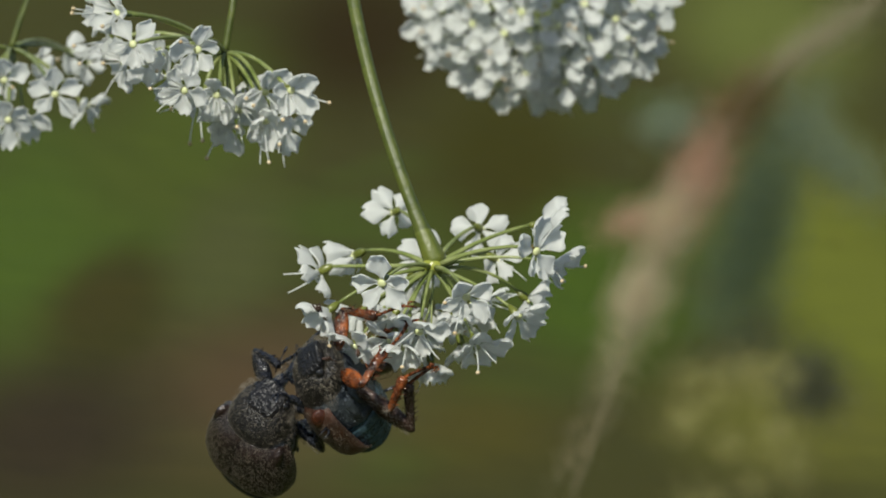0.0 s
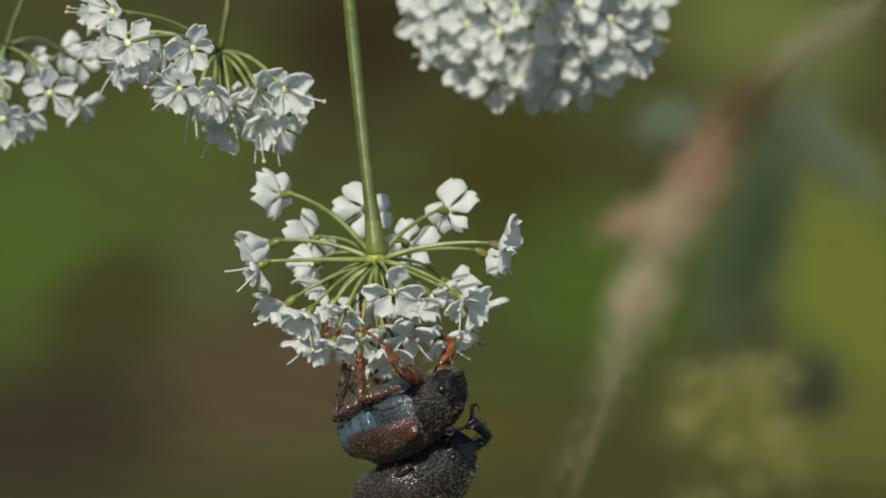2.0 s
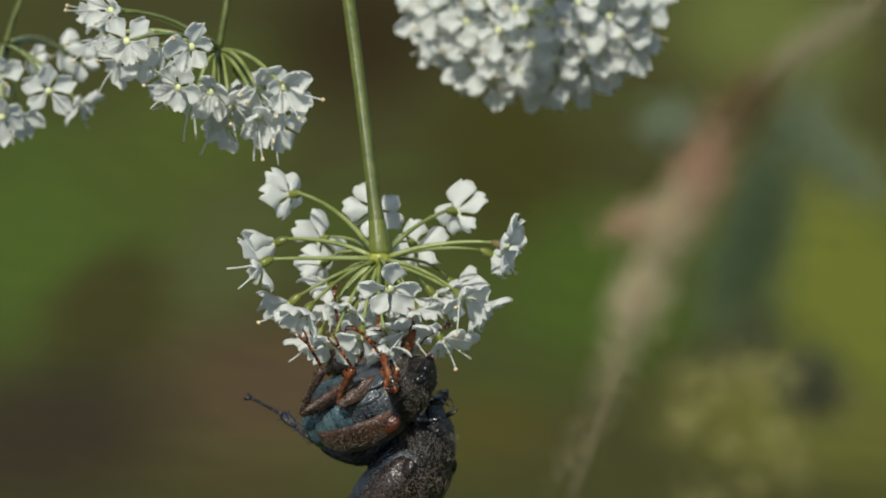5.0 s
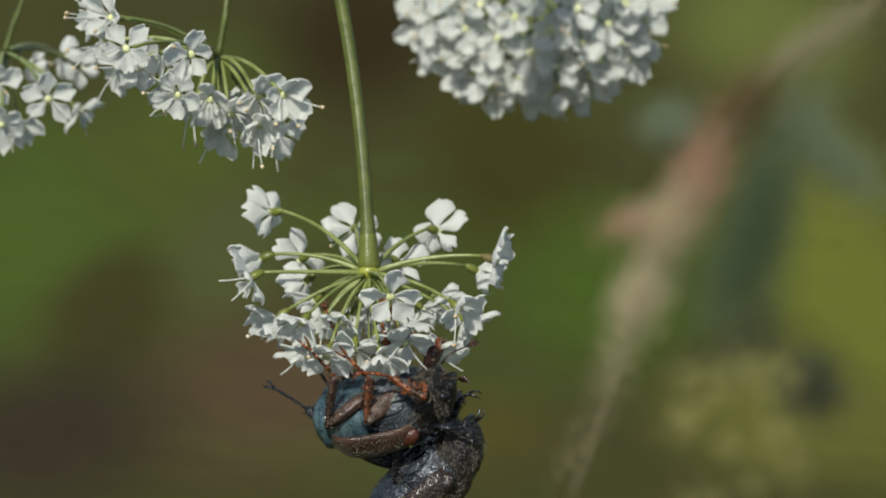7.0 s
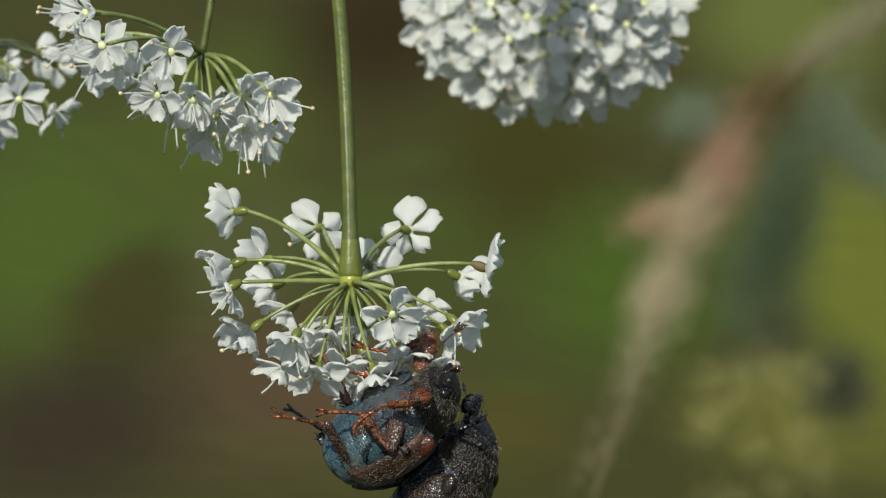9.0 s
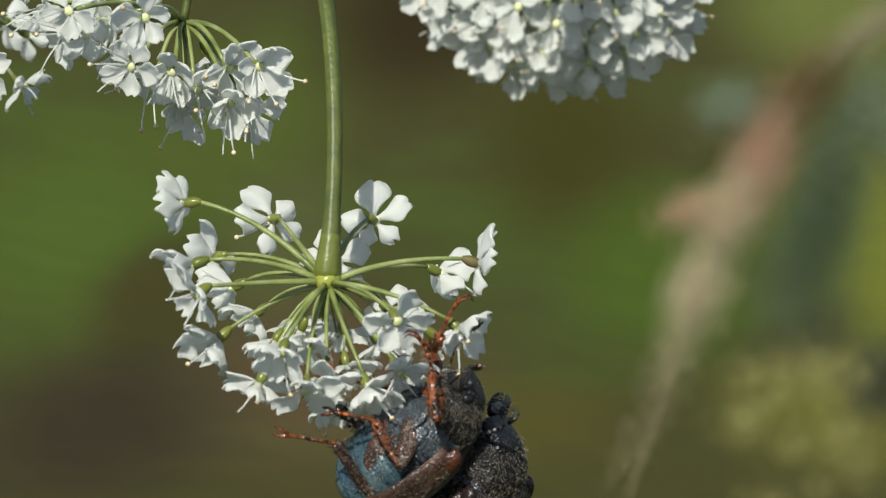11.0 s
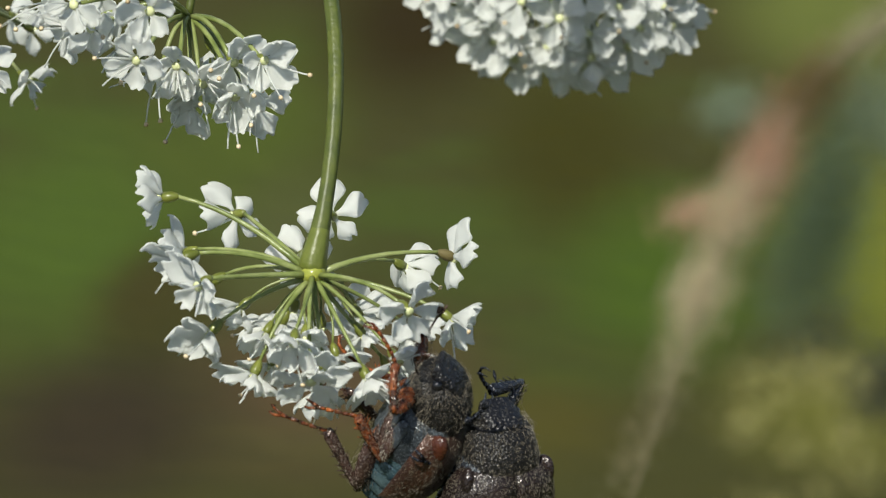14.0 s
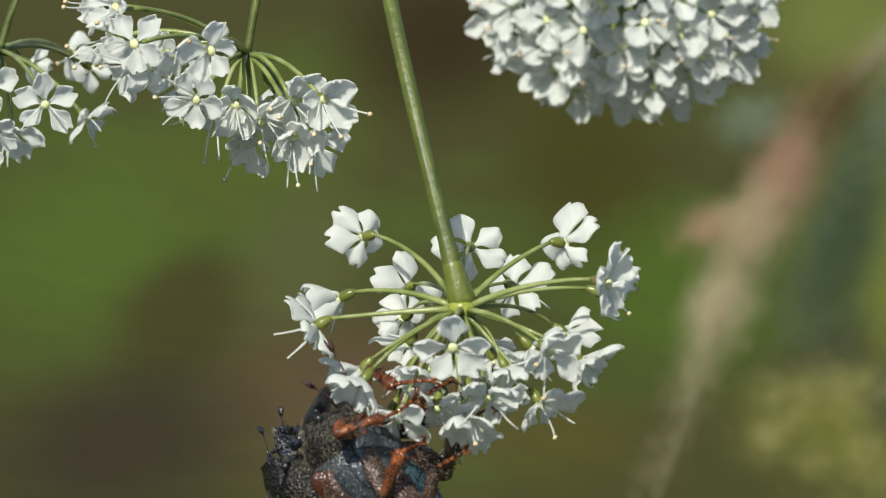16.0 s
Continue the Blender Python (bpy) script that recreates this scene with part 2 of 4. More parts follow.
def ovary_mesh(mat):
    bm = bmesh.new()
    prof = [(-0.42, 0.075), (-0.34, 0.11), (-0.22, 0.155), (-0.08, 0.175), (0.06, 0.16), (0.16, 0.10)]
    rings = [[bm.verts.new((r * (1 + 0.10 * math.cos(5 * a)) * math.cos(a) * MM, r * (1 + 0.10 * math.cos(5 * a)) * math.sin(a) * MM, z * MM))
              for a in [2 * math.pi * k / 10 for k in range(10)]] for z, r in prof]
    for a, b in zip(rings, rings[1:]):
        for k in range(10):
            bm.faces.new((a[k], a[(k + 1) % 10], b[(k + 1) % 10], b[k]))
    bm.faces.new(rings[0][::-1]), bm.faces.new(rings[-1])
    return finish("floret", bm, mat)


OVARY_MESH, OVARY_BROWN_MESH = ovary_mesh(OVARY), ovary_mesh(OVARY_BROWN)
DISC_MESH = finish("nectar_disc", ball(0.18 * MM, 0.6, 2), DISC)


def floret(parent, p, d, rng, size=1.0, stamens=2, brown=False, away=None):
    """One five-petalled floret at p (mm) of its umbellet, opening along d."""
    m = frame_on(Vector(p) * MM, d, Vector((rng.uniform(-1, 1), rng.uniform(-1, 1), rng.uniform(-1, 1)))) @ Matrix.Diagonal((size, size, size, 1))
    ob = link("floret", OVARY_BROWN_MESH if brown else OVARY_MESH, parent, "brown-flecked ovary with white petals" if brown else "", m)
    link("nectar_disc", DISC_MESH, ob, "", Matrix.Translation((0, 0, 0.2 * MM)))
    a0 = rng.uniform(0, 6.28)
    lift = rng.uniform(-32, 4)
    far = m.to_3x3().transposed() @ (Vector(p) if away is None else Vector(away))
    for k in range(5):
        a = a0 + k * 2 * math.pi / 5 + rng.uniform(-0.16, 0.16)
        outer = (math.cos(a) * far.x + math.sin(a) * far.y) / max(1e-6, math.hypot(far.x, far.y))
        big = rng.uniform(0.84, 1.06) + 0.12 * outer
        mm = Matrix.Rotation(a, 4, "Z") @ pose(0.10 * MM, 0, 0.12 * MM, rng.uniform(-20, 20), lift + rng.uniform(-16, 14), 0)
        link("petal", PETALS[rng.randrange(12)], ob, "", mm @ Matrix.Diagonal((big, big, big, 1)))
    for k in range(stamens):
        me, tip = STAMENS[rng.randrange(4)]
        mm = Matrix.Rotation(a0 + 0.6 + rng.randrange(5) * 2 * math.pi / 5, 4, "Z") @ pose(0.15 * MM, 0, 0.15 * MM, rng.uniform(-15, 15), rng.uniform(-5, 30), 0)
        mm = mm @ Matrix.Diagonal((1, 1, rng.uniform(0.9, 1.1) * (1.3 if stamens > 2 else 1.0), 1))
        link("stamen", me, ob, "", mm)
        if rng.random() < 0.4:
            link("anther", ANTHER_MESH, ob, "", mm @ Matrix.Translation(tip))
    return ob


def arc(a, b, sag, n=7):
    """Points from a to b (mm), bowed by sag."""
    a, b, s = Vector(a), Vector(b), Vector(sag)
    return [(a.lerp(b, i / n) + s * (4 * (i / n) * (1 - i / n))) * MM for i in range(n + 1)]


def ray(parent, a, b, sag, r0=0.125, r1=0.085):
    pts = arc(a, b, sag)
    return part("pedicel", tube(pts, [(r1 + (r0 - r1) * (1 - i / 7) ** 1.6) * MM for i in range(8)], 8), RAY, parent)


EYE0 = Vector((0, -0.1545, 0.0414))
AXES = look(EYE0, (0, 0, 0)).to_3x3()


def bearing_point(x, y, d):
    """The place d metres before the first standpoint, by its bearing."""
    k = d * math.tan(radians(6)) / 784
    return EYE0 + AXES @ Vector(((x - 784) * k, (441 - y) * k, -d))


# ---- ground and distance ----
def soil_material():
    """Dark soil with soft-edged patches of moss, low grass, dead leaves and bare earth, and one of painted shade."""
    m = material("meadow_ground", [(0.036, 0.035, 0.010), (0.042, 0.041, 0.012), (0.045, 0.048, 0.013)], 2.2, 0.9, bump=0.5, bump_scale=60, spec=0.05, spots=((0.046, 0.062, 0.012), 5.0, 0.52))
    n, l = m.node_tree.nodes, m.node_tree.links
    b = n["Principled BSDF"]
    out = b.inputs["Base Color"].links[0].from_socket
    geo = n.new("ShaderNodeNewGeometry")
    wob = n.new("ShaderNodeTexNoise")
    wob.inputs["Scale"].default_value, wob.inputs["Detail"].default_value = 14, 4
    for x, y, rx, ry, c in PATCHES:
        o, a, e = on_ground(x, y), on_ground(x + rx, y), on_ground(x, y - ry)
        mp = n.new("ShaderNodeVectorMath")
        mp.operation = "SUBTRACT"
        l.new(geo.outputs["Position"], mp.inputs[0])
        mp.inputs[1].default_value = (o.x, o.y, o.z)
        sc = n.new("ShaderNodeVectorMath")
        sc.operation = "MULTIPLY"
        l.new(mp.outputs[0], sc.inputs[0])
        sc.inputs[1].default_value = (1 / (a.x - o.x), 1 / (e.y - o.y), 0)
        ln = n.new("ShaderNodeVectorMath")
        ln.operation = "LENGTH"
        l.new(sc.outputs[0], ln.inputs[0])
        ad = n.new("ShaderNodeMath")
        ad.operation = "MULTIPLY_ADD"
        l.new(wob.outputs["Fac"], ad.inputs[0])
        ad.inputs[1].default_value = 0.6
        l.new(ln.outputs["Value"], ad.inputs[2])
        mr = n.new("ShaderNodeMapRange")
        mr.interpolation_type = "SMOOTHSTEP"
        mr.inputs["From Min"].default_value, mr.inputs["From Max"].default_value = 0.45, 1.6
        mr.inputs["To Min"].default_value, mr.inputs["To Max"].default_value = 1, 0
        l.new(ad.outputs[0], mr.inputs["Value"])
        mix = n.new("ShaderNodeMix")
        mix.data_type = "RGBA"
        l.new(mr.outputs["Result"], mix.inputs["Factor"])
        l.new(out, mix.inputs[6])
        mix.inputs[7].default_value = (*c, 1)
        out = mix.outputs[2]
    l.new(out, b.inputs["Base Color"])
    return m


# patches of the ground: bearing, half width, half depth, colour
# the dark one at bearing 195, 590 is shade put into the colour
PATCHES = [(50, 430, 260, 230, (0.051, 0.080, 0.012)), (330, 250, 200, 170, (0.053, 0.070, 0.012)), (195, 590, 90, 170, (0.031, 0.033, 0.008)), 
           (400, 470, 130, 170, (0.059, 0.065, 0.020)), (640, 70, 190, 130, (0.023, 0.016, 0.004)), (900, 280, 170, 170, (0.035, 0.033, 0.005)), (1060, 530, 180, 180, (0.046, 0.075, 0.009)),
           (850, 820, 180, 100, (0.056, 0.050, 0.011)), (1510, 520, 230, 320, (0.105, 0.118, 0.017)), (1350, 60, 200, 120, (0.093, 0.109, 0.025)),
           (1400, 800, 250, 130, (0.093, 0.093, 0.018)), (490, 735, 290, 180, (0.068, 0.046, 0.022)), (190, 560, 130, 120, (0.040, 0.036, 0.009)), (90, 830, 260, 170, (0.030, 0.023, 0.012))]


def ground():
    bm = bmesh.new()
    xs = [-300, -60, -12, -4, -2] + [i * 0.1 for i in range(-12, 13)] + [2, 4, 12, 60, 300]
    ys = [-300, -40, -6] + [i * 0.1 for i in range(-8, 26)] + [4, 8, 20, 60, 300]
    grid = [[bm.verts.new((x, y, -0.32 + 0.02 * noise.noise(Vector((x * 1.7, y * 1.7, 0))) + max(0, abs(y) - 8) * 0.002)) for y in ys] for x in xs]
    for a, b in zip(grid, grid[1:]):
        for j in range(len(ys) - 1):
            bm.faces.new((a[j], b[j], b[j + 1], a[j + 1]))
    tagged(link("ground", finish("ground", bm, soil_material())), "mossy brown and green meadow soil in sunshine", "ground", kind="structure")


def on_ground(x, y):
    """Where a bearing from the first standpoint meets the ground."""
    w = Vector(bearing_point(x, y, 1.0)) - EYE0
    return EYE0 + w * ((-0.32 - EYE0.z) / w.z)


def scatter(name, label, category, mat, x, y, sx, sy, n, length, width, upright, seed):
    """A patch of blades or flakes on the ground round a bearing, as stuff."""
    rng = random.Random(seed)
    vs, fs = [], []
    for _ in range(n):
        p = on_ground(x + rng.gauss(0, sx), min(2200, y + rng.gauss(0, sy)))
        az, h, w = rng.uniform(0, 6.28), length * rng.uniform(0.5, 1.4), width * rng.uniform(0.6, 1.3)
        side = Vector((math.cos(az), math.sin(az), 0)) * w
        up = Vector((-math.sin(az) * (1 - upright), math.cos(az) * (1 - upright), upright + rng.uniform(0, 0.3))).normalized() * h
        tip = Vector((rng.gauss(0, 0.3), rng.gauss(0, 0.3), 0)) * h
        b = len(vs)
        p.z -= 0.003
        for u, k in ((0, 0.6), (0.4, 1.0), (0.75, 0.7), (1, 0.08)):
            c = p + up * u + tip * u * u
            vs.extend((tuple(c - side * k), tuple(c + side * k)))
        for i in range(3):
            fs.append((b + 2 * i, b + 2 * i + 1, b + 2 * i + 3, b + 2 * i + 2))
    me = bpy.data.meshes.new(name)
    me.from_pydata(vs, [], fs)
    me.materials.append(mat)
    return tagged(link(name, me), label, category, kind="stuff")


def meadow():
    for k, (x, y, sx, sy, n) in enumerate([(50, 430, 130, 120, 3500), (330, 250, 100, 90, 1800), (1060, 530, 90, 90, 2600)]):
        scatter("grass", "low green meadow grass, out of focus", "grass", GRASS, x, y, sx, sy, n, 0.0035, 0.0008, 0.2, 30 + k)
    scatter("grass", "yellowish olive meadow grass, out of focus", "grass", OLIVE, 1520, 480, 150, 240, 5000, 0.0035, 0.0008, 0.2, 40)
    scatter("leaf_litter", "reddish brown dead leaves on the soil", "leaves", LITTER, 270, 770, 130, 80, 2200, 0.003, 0.001, 0.06, 42)


def wide_grass():
    """Short blades all over the meadow."""
    rng = random.Random(77)
    vs, fs = [], []
    for _ in range(26000):
        r, a = 4.5 * math.sqrt(rng.random()), rng.uniform(0, 2 * math.pi)
        x, y = r * math.cos(a), 0.6 + r * math.sin(a)
        if abs(x) < 0.4 and -0.5 < y < 2.4:
            continue
        h, w, az = rng.uniform(0.008, 0.022), rng.uniform(0.0008, 0.0018), rng.uniform(0, 6.28)
        sx, sy = math.cos(az) * w, math.sin(az) * w
        lx, ly = rng.gauss(0, 0.5) * h, rng.gauss(0, 0.5) * h
        z = -0.325 + 0.02 * noise.noise(Vector((x * 1.7, y * 1.7, 0)))
        b = len(vs)
        for u, k in ((0, 0.7), (0.5, 1.0), (1, 0.1)):
            vs.extend(((x - sx * k + lx * u * u, y - sy * k + ly * u * u, z + h * u), (x + sx * k + lx * u * u, y + sy * k + ly * u * u, z + h * u)))
        fs.extend(((b, b + 1, b + 3, b + 2), (b + 2, b + 3, b + 5, b + 4)))
    me = bpy.data.meshes.new("grass")
    me.from_pydata(vs, [], fs)
    me.materials.append(GRASS)
    tagged(link("grass", me), "short green meadow turf all around", "grass", kind="stuff")


def leaf_bm(length, width, curl, bm=None, m=Matrix()):
    bm = bm or bmesh.new()
    rows_ = []
    for i in range(7):
        u = i / 6
        h = width * 0.5 * math.sin(math.pi * (0.06 + 0.9 * u)) ** 0.8
        rows_.append([bm.verts.new(m @ Vector((v * h, u * length, curl * length * u * u + 0.15 * h * abs(v)))) for v in (-1, 0, 1)])
    low = [[bm.verts.new(v.co + m.to_3x3() @ Vector((0, 0, -0.0004))) for v in r] for r in rows_]
    for a, b in zip(rows_, rows_[1:]):
        for k in range(2):
            bm.faces.new((a[k], a[k + 1], b[k + 1], b[k]))
    for a, b in zip(low, low[1:]):
        for k in range(2):
            bm.faces.new((a[k], b[k], b[k + 1], a[k + 1]))
    for i in range(6):
        for k in (0, 2):
            bm.faces.new((rows_[i][k], rows_[i + 1][k], low[i + 1][k], low[i][k]))
    return bm


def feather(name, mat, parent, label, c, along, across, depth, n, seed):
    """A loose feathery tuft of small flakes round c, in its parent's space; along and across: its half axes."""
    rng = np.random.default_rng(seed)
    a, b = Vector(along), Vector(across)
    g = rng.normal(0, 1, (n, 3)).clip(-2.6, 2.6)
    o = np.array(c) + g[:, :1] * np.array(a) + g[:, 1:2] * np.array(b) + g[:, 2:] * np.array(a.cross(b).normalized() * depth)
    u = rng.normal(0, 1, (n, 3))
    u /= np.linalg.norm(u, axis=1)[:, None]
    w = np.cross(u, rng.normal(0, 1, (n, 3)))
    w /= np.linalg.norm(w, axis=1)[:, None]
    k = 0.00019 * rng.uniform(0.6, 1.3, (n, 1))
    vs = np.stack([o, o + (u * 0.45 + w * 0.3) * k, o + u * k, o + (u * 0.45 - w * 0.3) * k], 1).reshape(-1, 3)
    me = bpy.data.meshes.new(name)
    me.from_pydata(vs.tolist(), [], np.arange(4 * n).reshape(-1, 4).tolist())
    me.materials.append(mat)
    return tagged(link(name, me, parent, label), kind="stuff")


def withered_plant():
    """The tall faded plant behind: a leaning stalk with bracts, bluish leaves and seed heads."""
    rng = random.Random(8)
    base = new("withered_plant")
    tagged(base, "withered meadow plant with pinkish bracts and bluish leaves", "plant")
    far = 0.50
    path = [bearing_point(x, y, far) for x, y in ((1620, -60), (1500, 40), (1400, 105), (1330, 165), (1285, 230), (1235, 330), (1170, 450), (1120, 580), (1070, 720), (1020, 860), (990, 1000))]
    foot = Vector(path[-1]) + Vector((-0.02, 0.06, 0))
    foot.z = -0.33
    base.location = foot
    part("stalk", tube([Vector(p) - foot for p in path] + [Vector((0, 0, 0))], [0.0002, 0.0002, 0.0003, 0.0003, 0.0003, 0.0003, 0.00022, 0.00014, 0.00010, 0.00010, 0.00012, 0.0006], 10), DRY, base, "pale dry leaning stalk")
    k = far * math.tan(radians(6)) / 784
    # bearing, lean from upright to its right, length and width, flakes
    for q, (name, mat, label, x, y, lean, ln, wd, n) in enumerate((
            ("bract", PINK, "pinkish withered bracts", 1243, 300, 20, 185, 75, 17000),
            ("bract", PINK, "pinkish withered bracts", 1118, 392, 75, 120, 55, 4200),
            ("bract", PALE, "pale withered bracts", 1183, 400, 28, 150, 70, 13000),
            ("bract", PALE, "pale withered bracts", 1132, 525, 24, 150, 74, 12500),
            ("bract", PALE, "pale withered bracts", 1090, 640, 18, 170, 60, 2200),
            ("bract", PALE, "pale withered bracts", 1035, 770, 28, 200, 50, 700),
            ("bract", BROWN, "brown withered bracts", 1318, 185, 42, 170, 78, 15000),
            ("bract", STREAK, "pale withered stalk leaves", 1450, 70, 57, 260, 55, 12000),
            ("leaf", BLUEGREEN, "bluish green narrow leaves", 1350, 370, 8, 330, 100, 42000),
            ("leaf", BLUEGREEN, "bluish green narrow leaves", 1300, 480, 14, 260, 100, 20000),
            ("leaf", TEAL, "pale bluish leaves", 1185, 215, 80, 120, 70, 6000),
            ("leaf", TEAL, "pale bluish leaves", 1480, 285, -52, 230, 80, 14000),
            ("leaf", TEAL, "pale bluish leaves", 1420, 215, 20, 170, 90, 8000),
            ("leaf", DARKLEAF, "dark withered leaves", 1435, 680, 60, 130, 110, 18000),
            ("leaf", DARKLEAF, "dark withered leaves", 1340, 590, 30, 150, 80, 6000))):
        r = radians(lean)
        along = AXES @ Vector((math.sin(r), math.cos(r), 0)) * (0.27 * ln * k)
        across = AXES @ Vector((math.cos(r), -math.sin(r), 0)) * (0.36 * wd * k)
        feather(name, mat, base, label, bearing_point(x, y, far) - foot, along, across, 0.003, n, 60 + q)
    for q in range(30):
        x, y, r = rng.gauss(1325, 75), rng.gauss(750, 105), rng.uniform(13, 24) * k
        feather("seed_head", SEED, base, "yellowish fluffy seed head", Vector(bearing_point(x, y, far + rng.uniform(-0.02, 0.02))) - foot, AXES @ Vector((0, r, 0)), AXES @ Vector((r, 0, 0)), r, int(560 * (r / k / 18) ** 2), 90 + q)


ground()
meadow()
wide_grass()
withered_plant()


# ---- the main umbellet ----
def umbellet_main():
    rng = random.Random(21)
    top = new("umbellet")
    tagged(top, "white umbellet on a bent green stem under beetles", "flower")
    bm = tube([Vector(p) * MM for p in [(0, 0.8, 0), (0, 0.55, 0), (0, 0.30, 0), (0, 0.12, 0), (0, -0.06, 0), (0, -0.22, 0), (0, -0.32, 0)]], [0.12 * MM, 0.225 * MM, 0.31 * MM, 0.41 * MM, 0.45 * MM, 0.36 * MM, 0.15 * MM], 14)
    part("hub", bm, HUB, top, "glossy pale green node")
    spots = [(-3.58, 2.70, -2.95), (-0.39, 2.30, -4.01), (2.69, 2.22, -3.19), (4.63, 0.52, 0.83), (-3.97, 0.61, -1.02), (-4.40, -0.39, 0.71), (0.56, -1.49, 4.6),
             (-2.51, -2.29, 2.98), (3.14, -1.61, 2.95), (-2.40, 1.02, -3.8), (1.18, 0.85, -2.61), (4.15, 0.42, -1.34), (-1.6, -3.43, 2.33), (0.4, -3.4, 2.3), (1.25, -2.9, 2.75),
             (-2.24, 0.0, -2.35), (-0.57, -3.06, 1.45), (-3.3, -1.7, -0.7), (3.6, -1.7, -0.3), (-2.3, -3.1, 0.1), (2.4, -3.0, 0.4), (2.8, -0.7, -2.4),
             # the inner ones on short rays
             (0.2, -3.6, -0.3), (0.0, -1.4, -3.0), (0.9, -2.7, -1.2), (-0.9, -2.7, -1.3), (0.3, -2.6, 0.7), (-0.9, -2.0, 0.9), (1.4, -1.9, 0.5), (-1.7, -1.8, -0.1), (0.8, -1.5, -0.9), (-0.5, -1.4, -1.1), (2.0, -1.2, -0.6),
             (-1.9, -0.9, -1.2), (0.5, -0.9, -2.1)]
    for i, p in enumerate(spots):
        v = Vector(p)
        out = (v.normalized() + Vector((v.x, 0, v.z)).normalized() * 0.15 + Vector((0, -0.55, 0))).normalized()
        flat = Vector((v.x, 0, v.z))
        low = max(0.0, -v.y / v.length)
        ray(top, v.normalized() * 0.25, v - out * 0.36, flat.normalized() * (0.13 * low) + Vector((0, 0.04 * v.length + 0.04 + 0.03 * low, 0)) + Vector((rng.gauss(0, 0.13), rng.gauss(0, 0.08), rng.gauss(0, 0.13))), *((0.04, 0.04) if i > 21 else (0.085 + 0.03 * rng.random(), 0.055) if i > 5 else (0.12, 0.068)))
        floret(top, v, out, rng, 0.88 if i > 21 else 1.02 if i < 6 else 0.98, i % 3, brown=i == 3)
    return top


def stem_parts(top):
    """Short overlapping pieces, so that the stem can bend."""
    bits = []
    for k in range(16):
        r = (0.25 + 0.19 * max(0, 1 - k / 2.6) ** 1.7) * MM
        r2 = (0.25 + 0.19 * max(0, 1 - (k + 1) / 2.6) ** 1.7) * MM
        bm = tube([Vector((0, 0, z * MM)) for z in (-0.3, -0.15, 0.0, 0.5, 1.0, 1.15, 1.3)], [r * 0.7, r * 0.93, r, (r + r2) / 2, r2, r2 * 0.93, r2 * 0.7], 28)
        for v in bm.verts:
            k2 = 1 + 0.03 * math.cos(7 * math.atan2(v.co.y, v.co.x))
            v.co.x *= k2
            v.co.y *= k2
        bits.append(part("stem_joint", bm, STEM_FOOT if k == 0 else STEM, top))
    return bits


flower = umbellet_main()
stem_bits = stem_parts(flower)


# ---- the neighbouring umbellets ----
def umbellet_side(label, hub, spots, seed, stalk, size=1.0, stamens=3, rise=-0.15, front=(0.0, 0.7)):
    """spots and hub: (bearing x, y, metres away)."""
    rng = random.Random(seed)
    top = new("umbellet")
    tagged(top, label, "flower", group="umbellets of the umbel")
    h = Vector(bearing_point(*hub)) / MM
    bm = tube(arc(h, Vector(bearing_point(*stalk[0])) / MM, (0.0, 0, 0)) + [Vector(bearing_point(*s)) for s in stalk[1:]], 0.14 * MM, 10)
    part("stalk", bm, STEM, top)
    for x, y, d in spots:
        v = Vector(bearing_point(x, y, d)) / MM
        out = ((v - h).normalized() + AXES @ Vector((rng.uniform(-0.4, 0.4), rise, rng.uniform(*front)))).normalized()
        ray(top, h + (v - h).normalized() * 0.2, v - out * 0.3, AXES @ Vector((0, 0.4, 0)), 0.10, 0.08)
        floret(top, v, out, rng, size, stamens, away=v - h)
    return top


def spots_left():
    return [(212, 25, .162), (238, 78, .161), (262, 112, .163), (349, 88, .159), (300, 135, .164), (330, 158, .162), (385, 165, .164), (420, 190, .165),
            (466, 160, .164), (512, 158, .163), (470, 210, .164), (498, 222, .165), (432, 140, .167), (280, 95, .167), (225, 110, .166), (352, 178, .166), (400, 215, .1655), (185, 20, .166), (200, 66, .167), (445, 178, .1665)]


umbel_left = umbellet_side("white umbellet with long stamens, hanging from a thin stalk", (398, 92, .167), spots_left(), 3, [(412, 10, .167), (425, -120, .168), (440, -420, .172)], 0.92, 3)
umbel_far = umbellet_side("small white umbellet, slightly out of focus", (20, 85, .185), [(98, 165, .176), (8, 140, .181), (60, 105, .189), (150, 110, .191), (150, 185, .185), (40, 205, .183), (-30, 190, .181), (-50, 120, .183), (120, 90, .193), (15, 210, .179)],
                          4, [(40, 20, .185), (80, -90, .185), (250, -420, .18)], 0.92, 2)


def spots_dome(cx, cy, r, d, n, seed):
    rng = random.Random(seed)
    out = []
    for i in range(n):
        z = 1 - 1.12 * (i + 0.5) / n
        a = i * 2.39996
        q = math.sqrt(max(0, 1 - z * z))
        # the dome opens downwards and towards the viewer
        vx, vy, vz = q * math.cos(a), -z * 0.85 + 0.5 * q * math.sin(a) * 0.2, q * math.sin(a)
        out.append((cx + r * vx * rng.uniform(0.93, 1.05), cy - r * vy * 0.92 * rng.uniform(0.93, 1.05), d - 0.0030 * vz))
    return out


umbel_dome = umbellet_side("dense domed white umbellet in full bloom", (955, -26, .2125), spots_dome(958, 2, 198, .210, 60, 6), 6, [(960, -160, .211), (900, -420, .186)], 1.08, 2, 0.55, (0.8, 1.6))


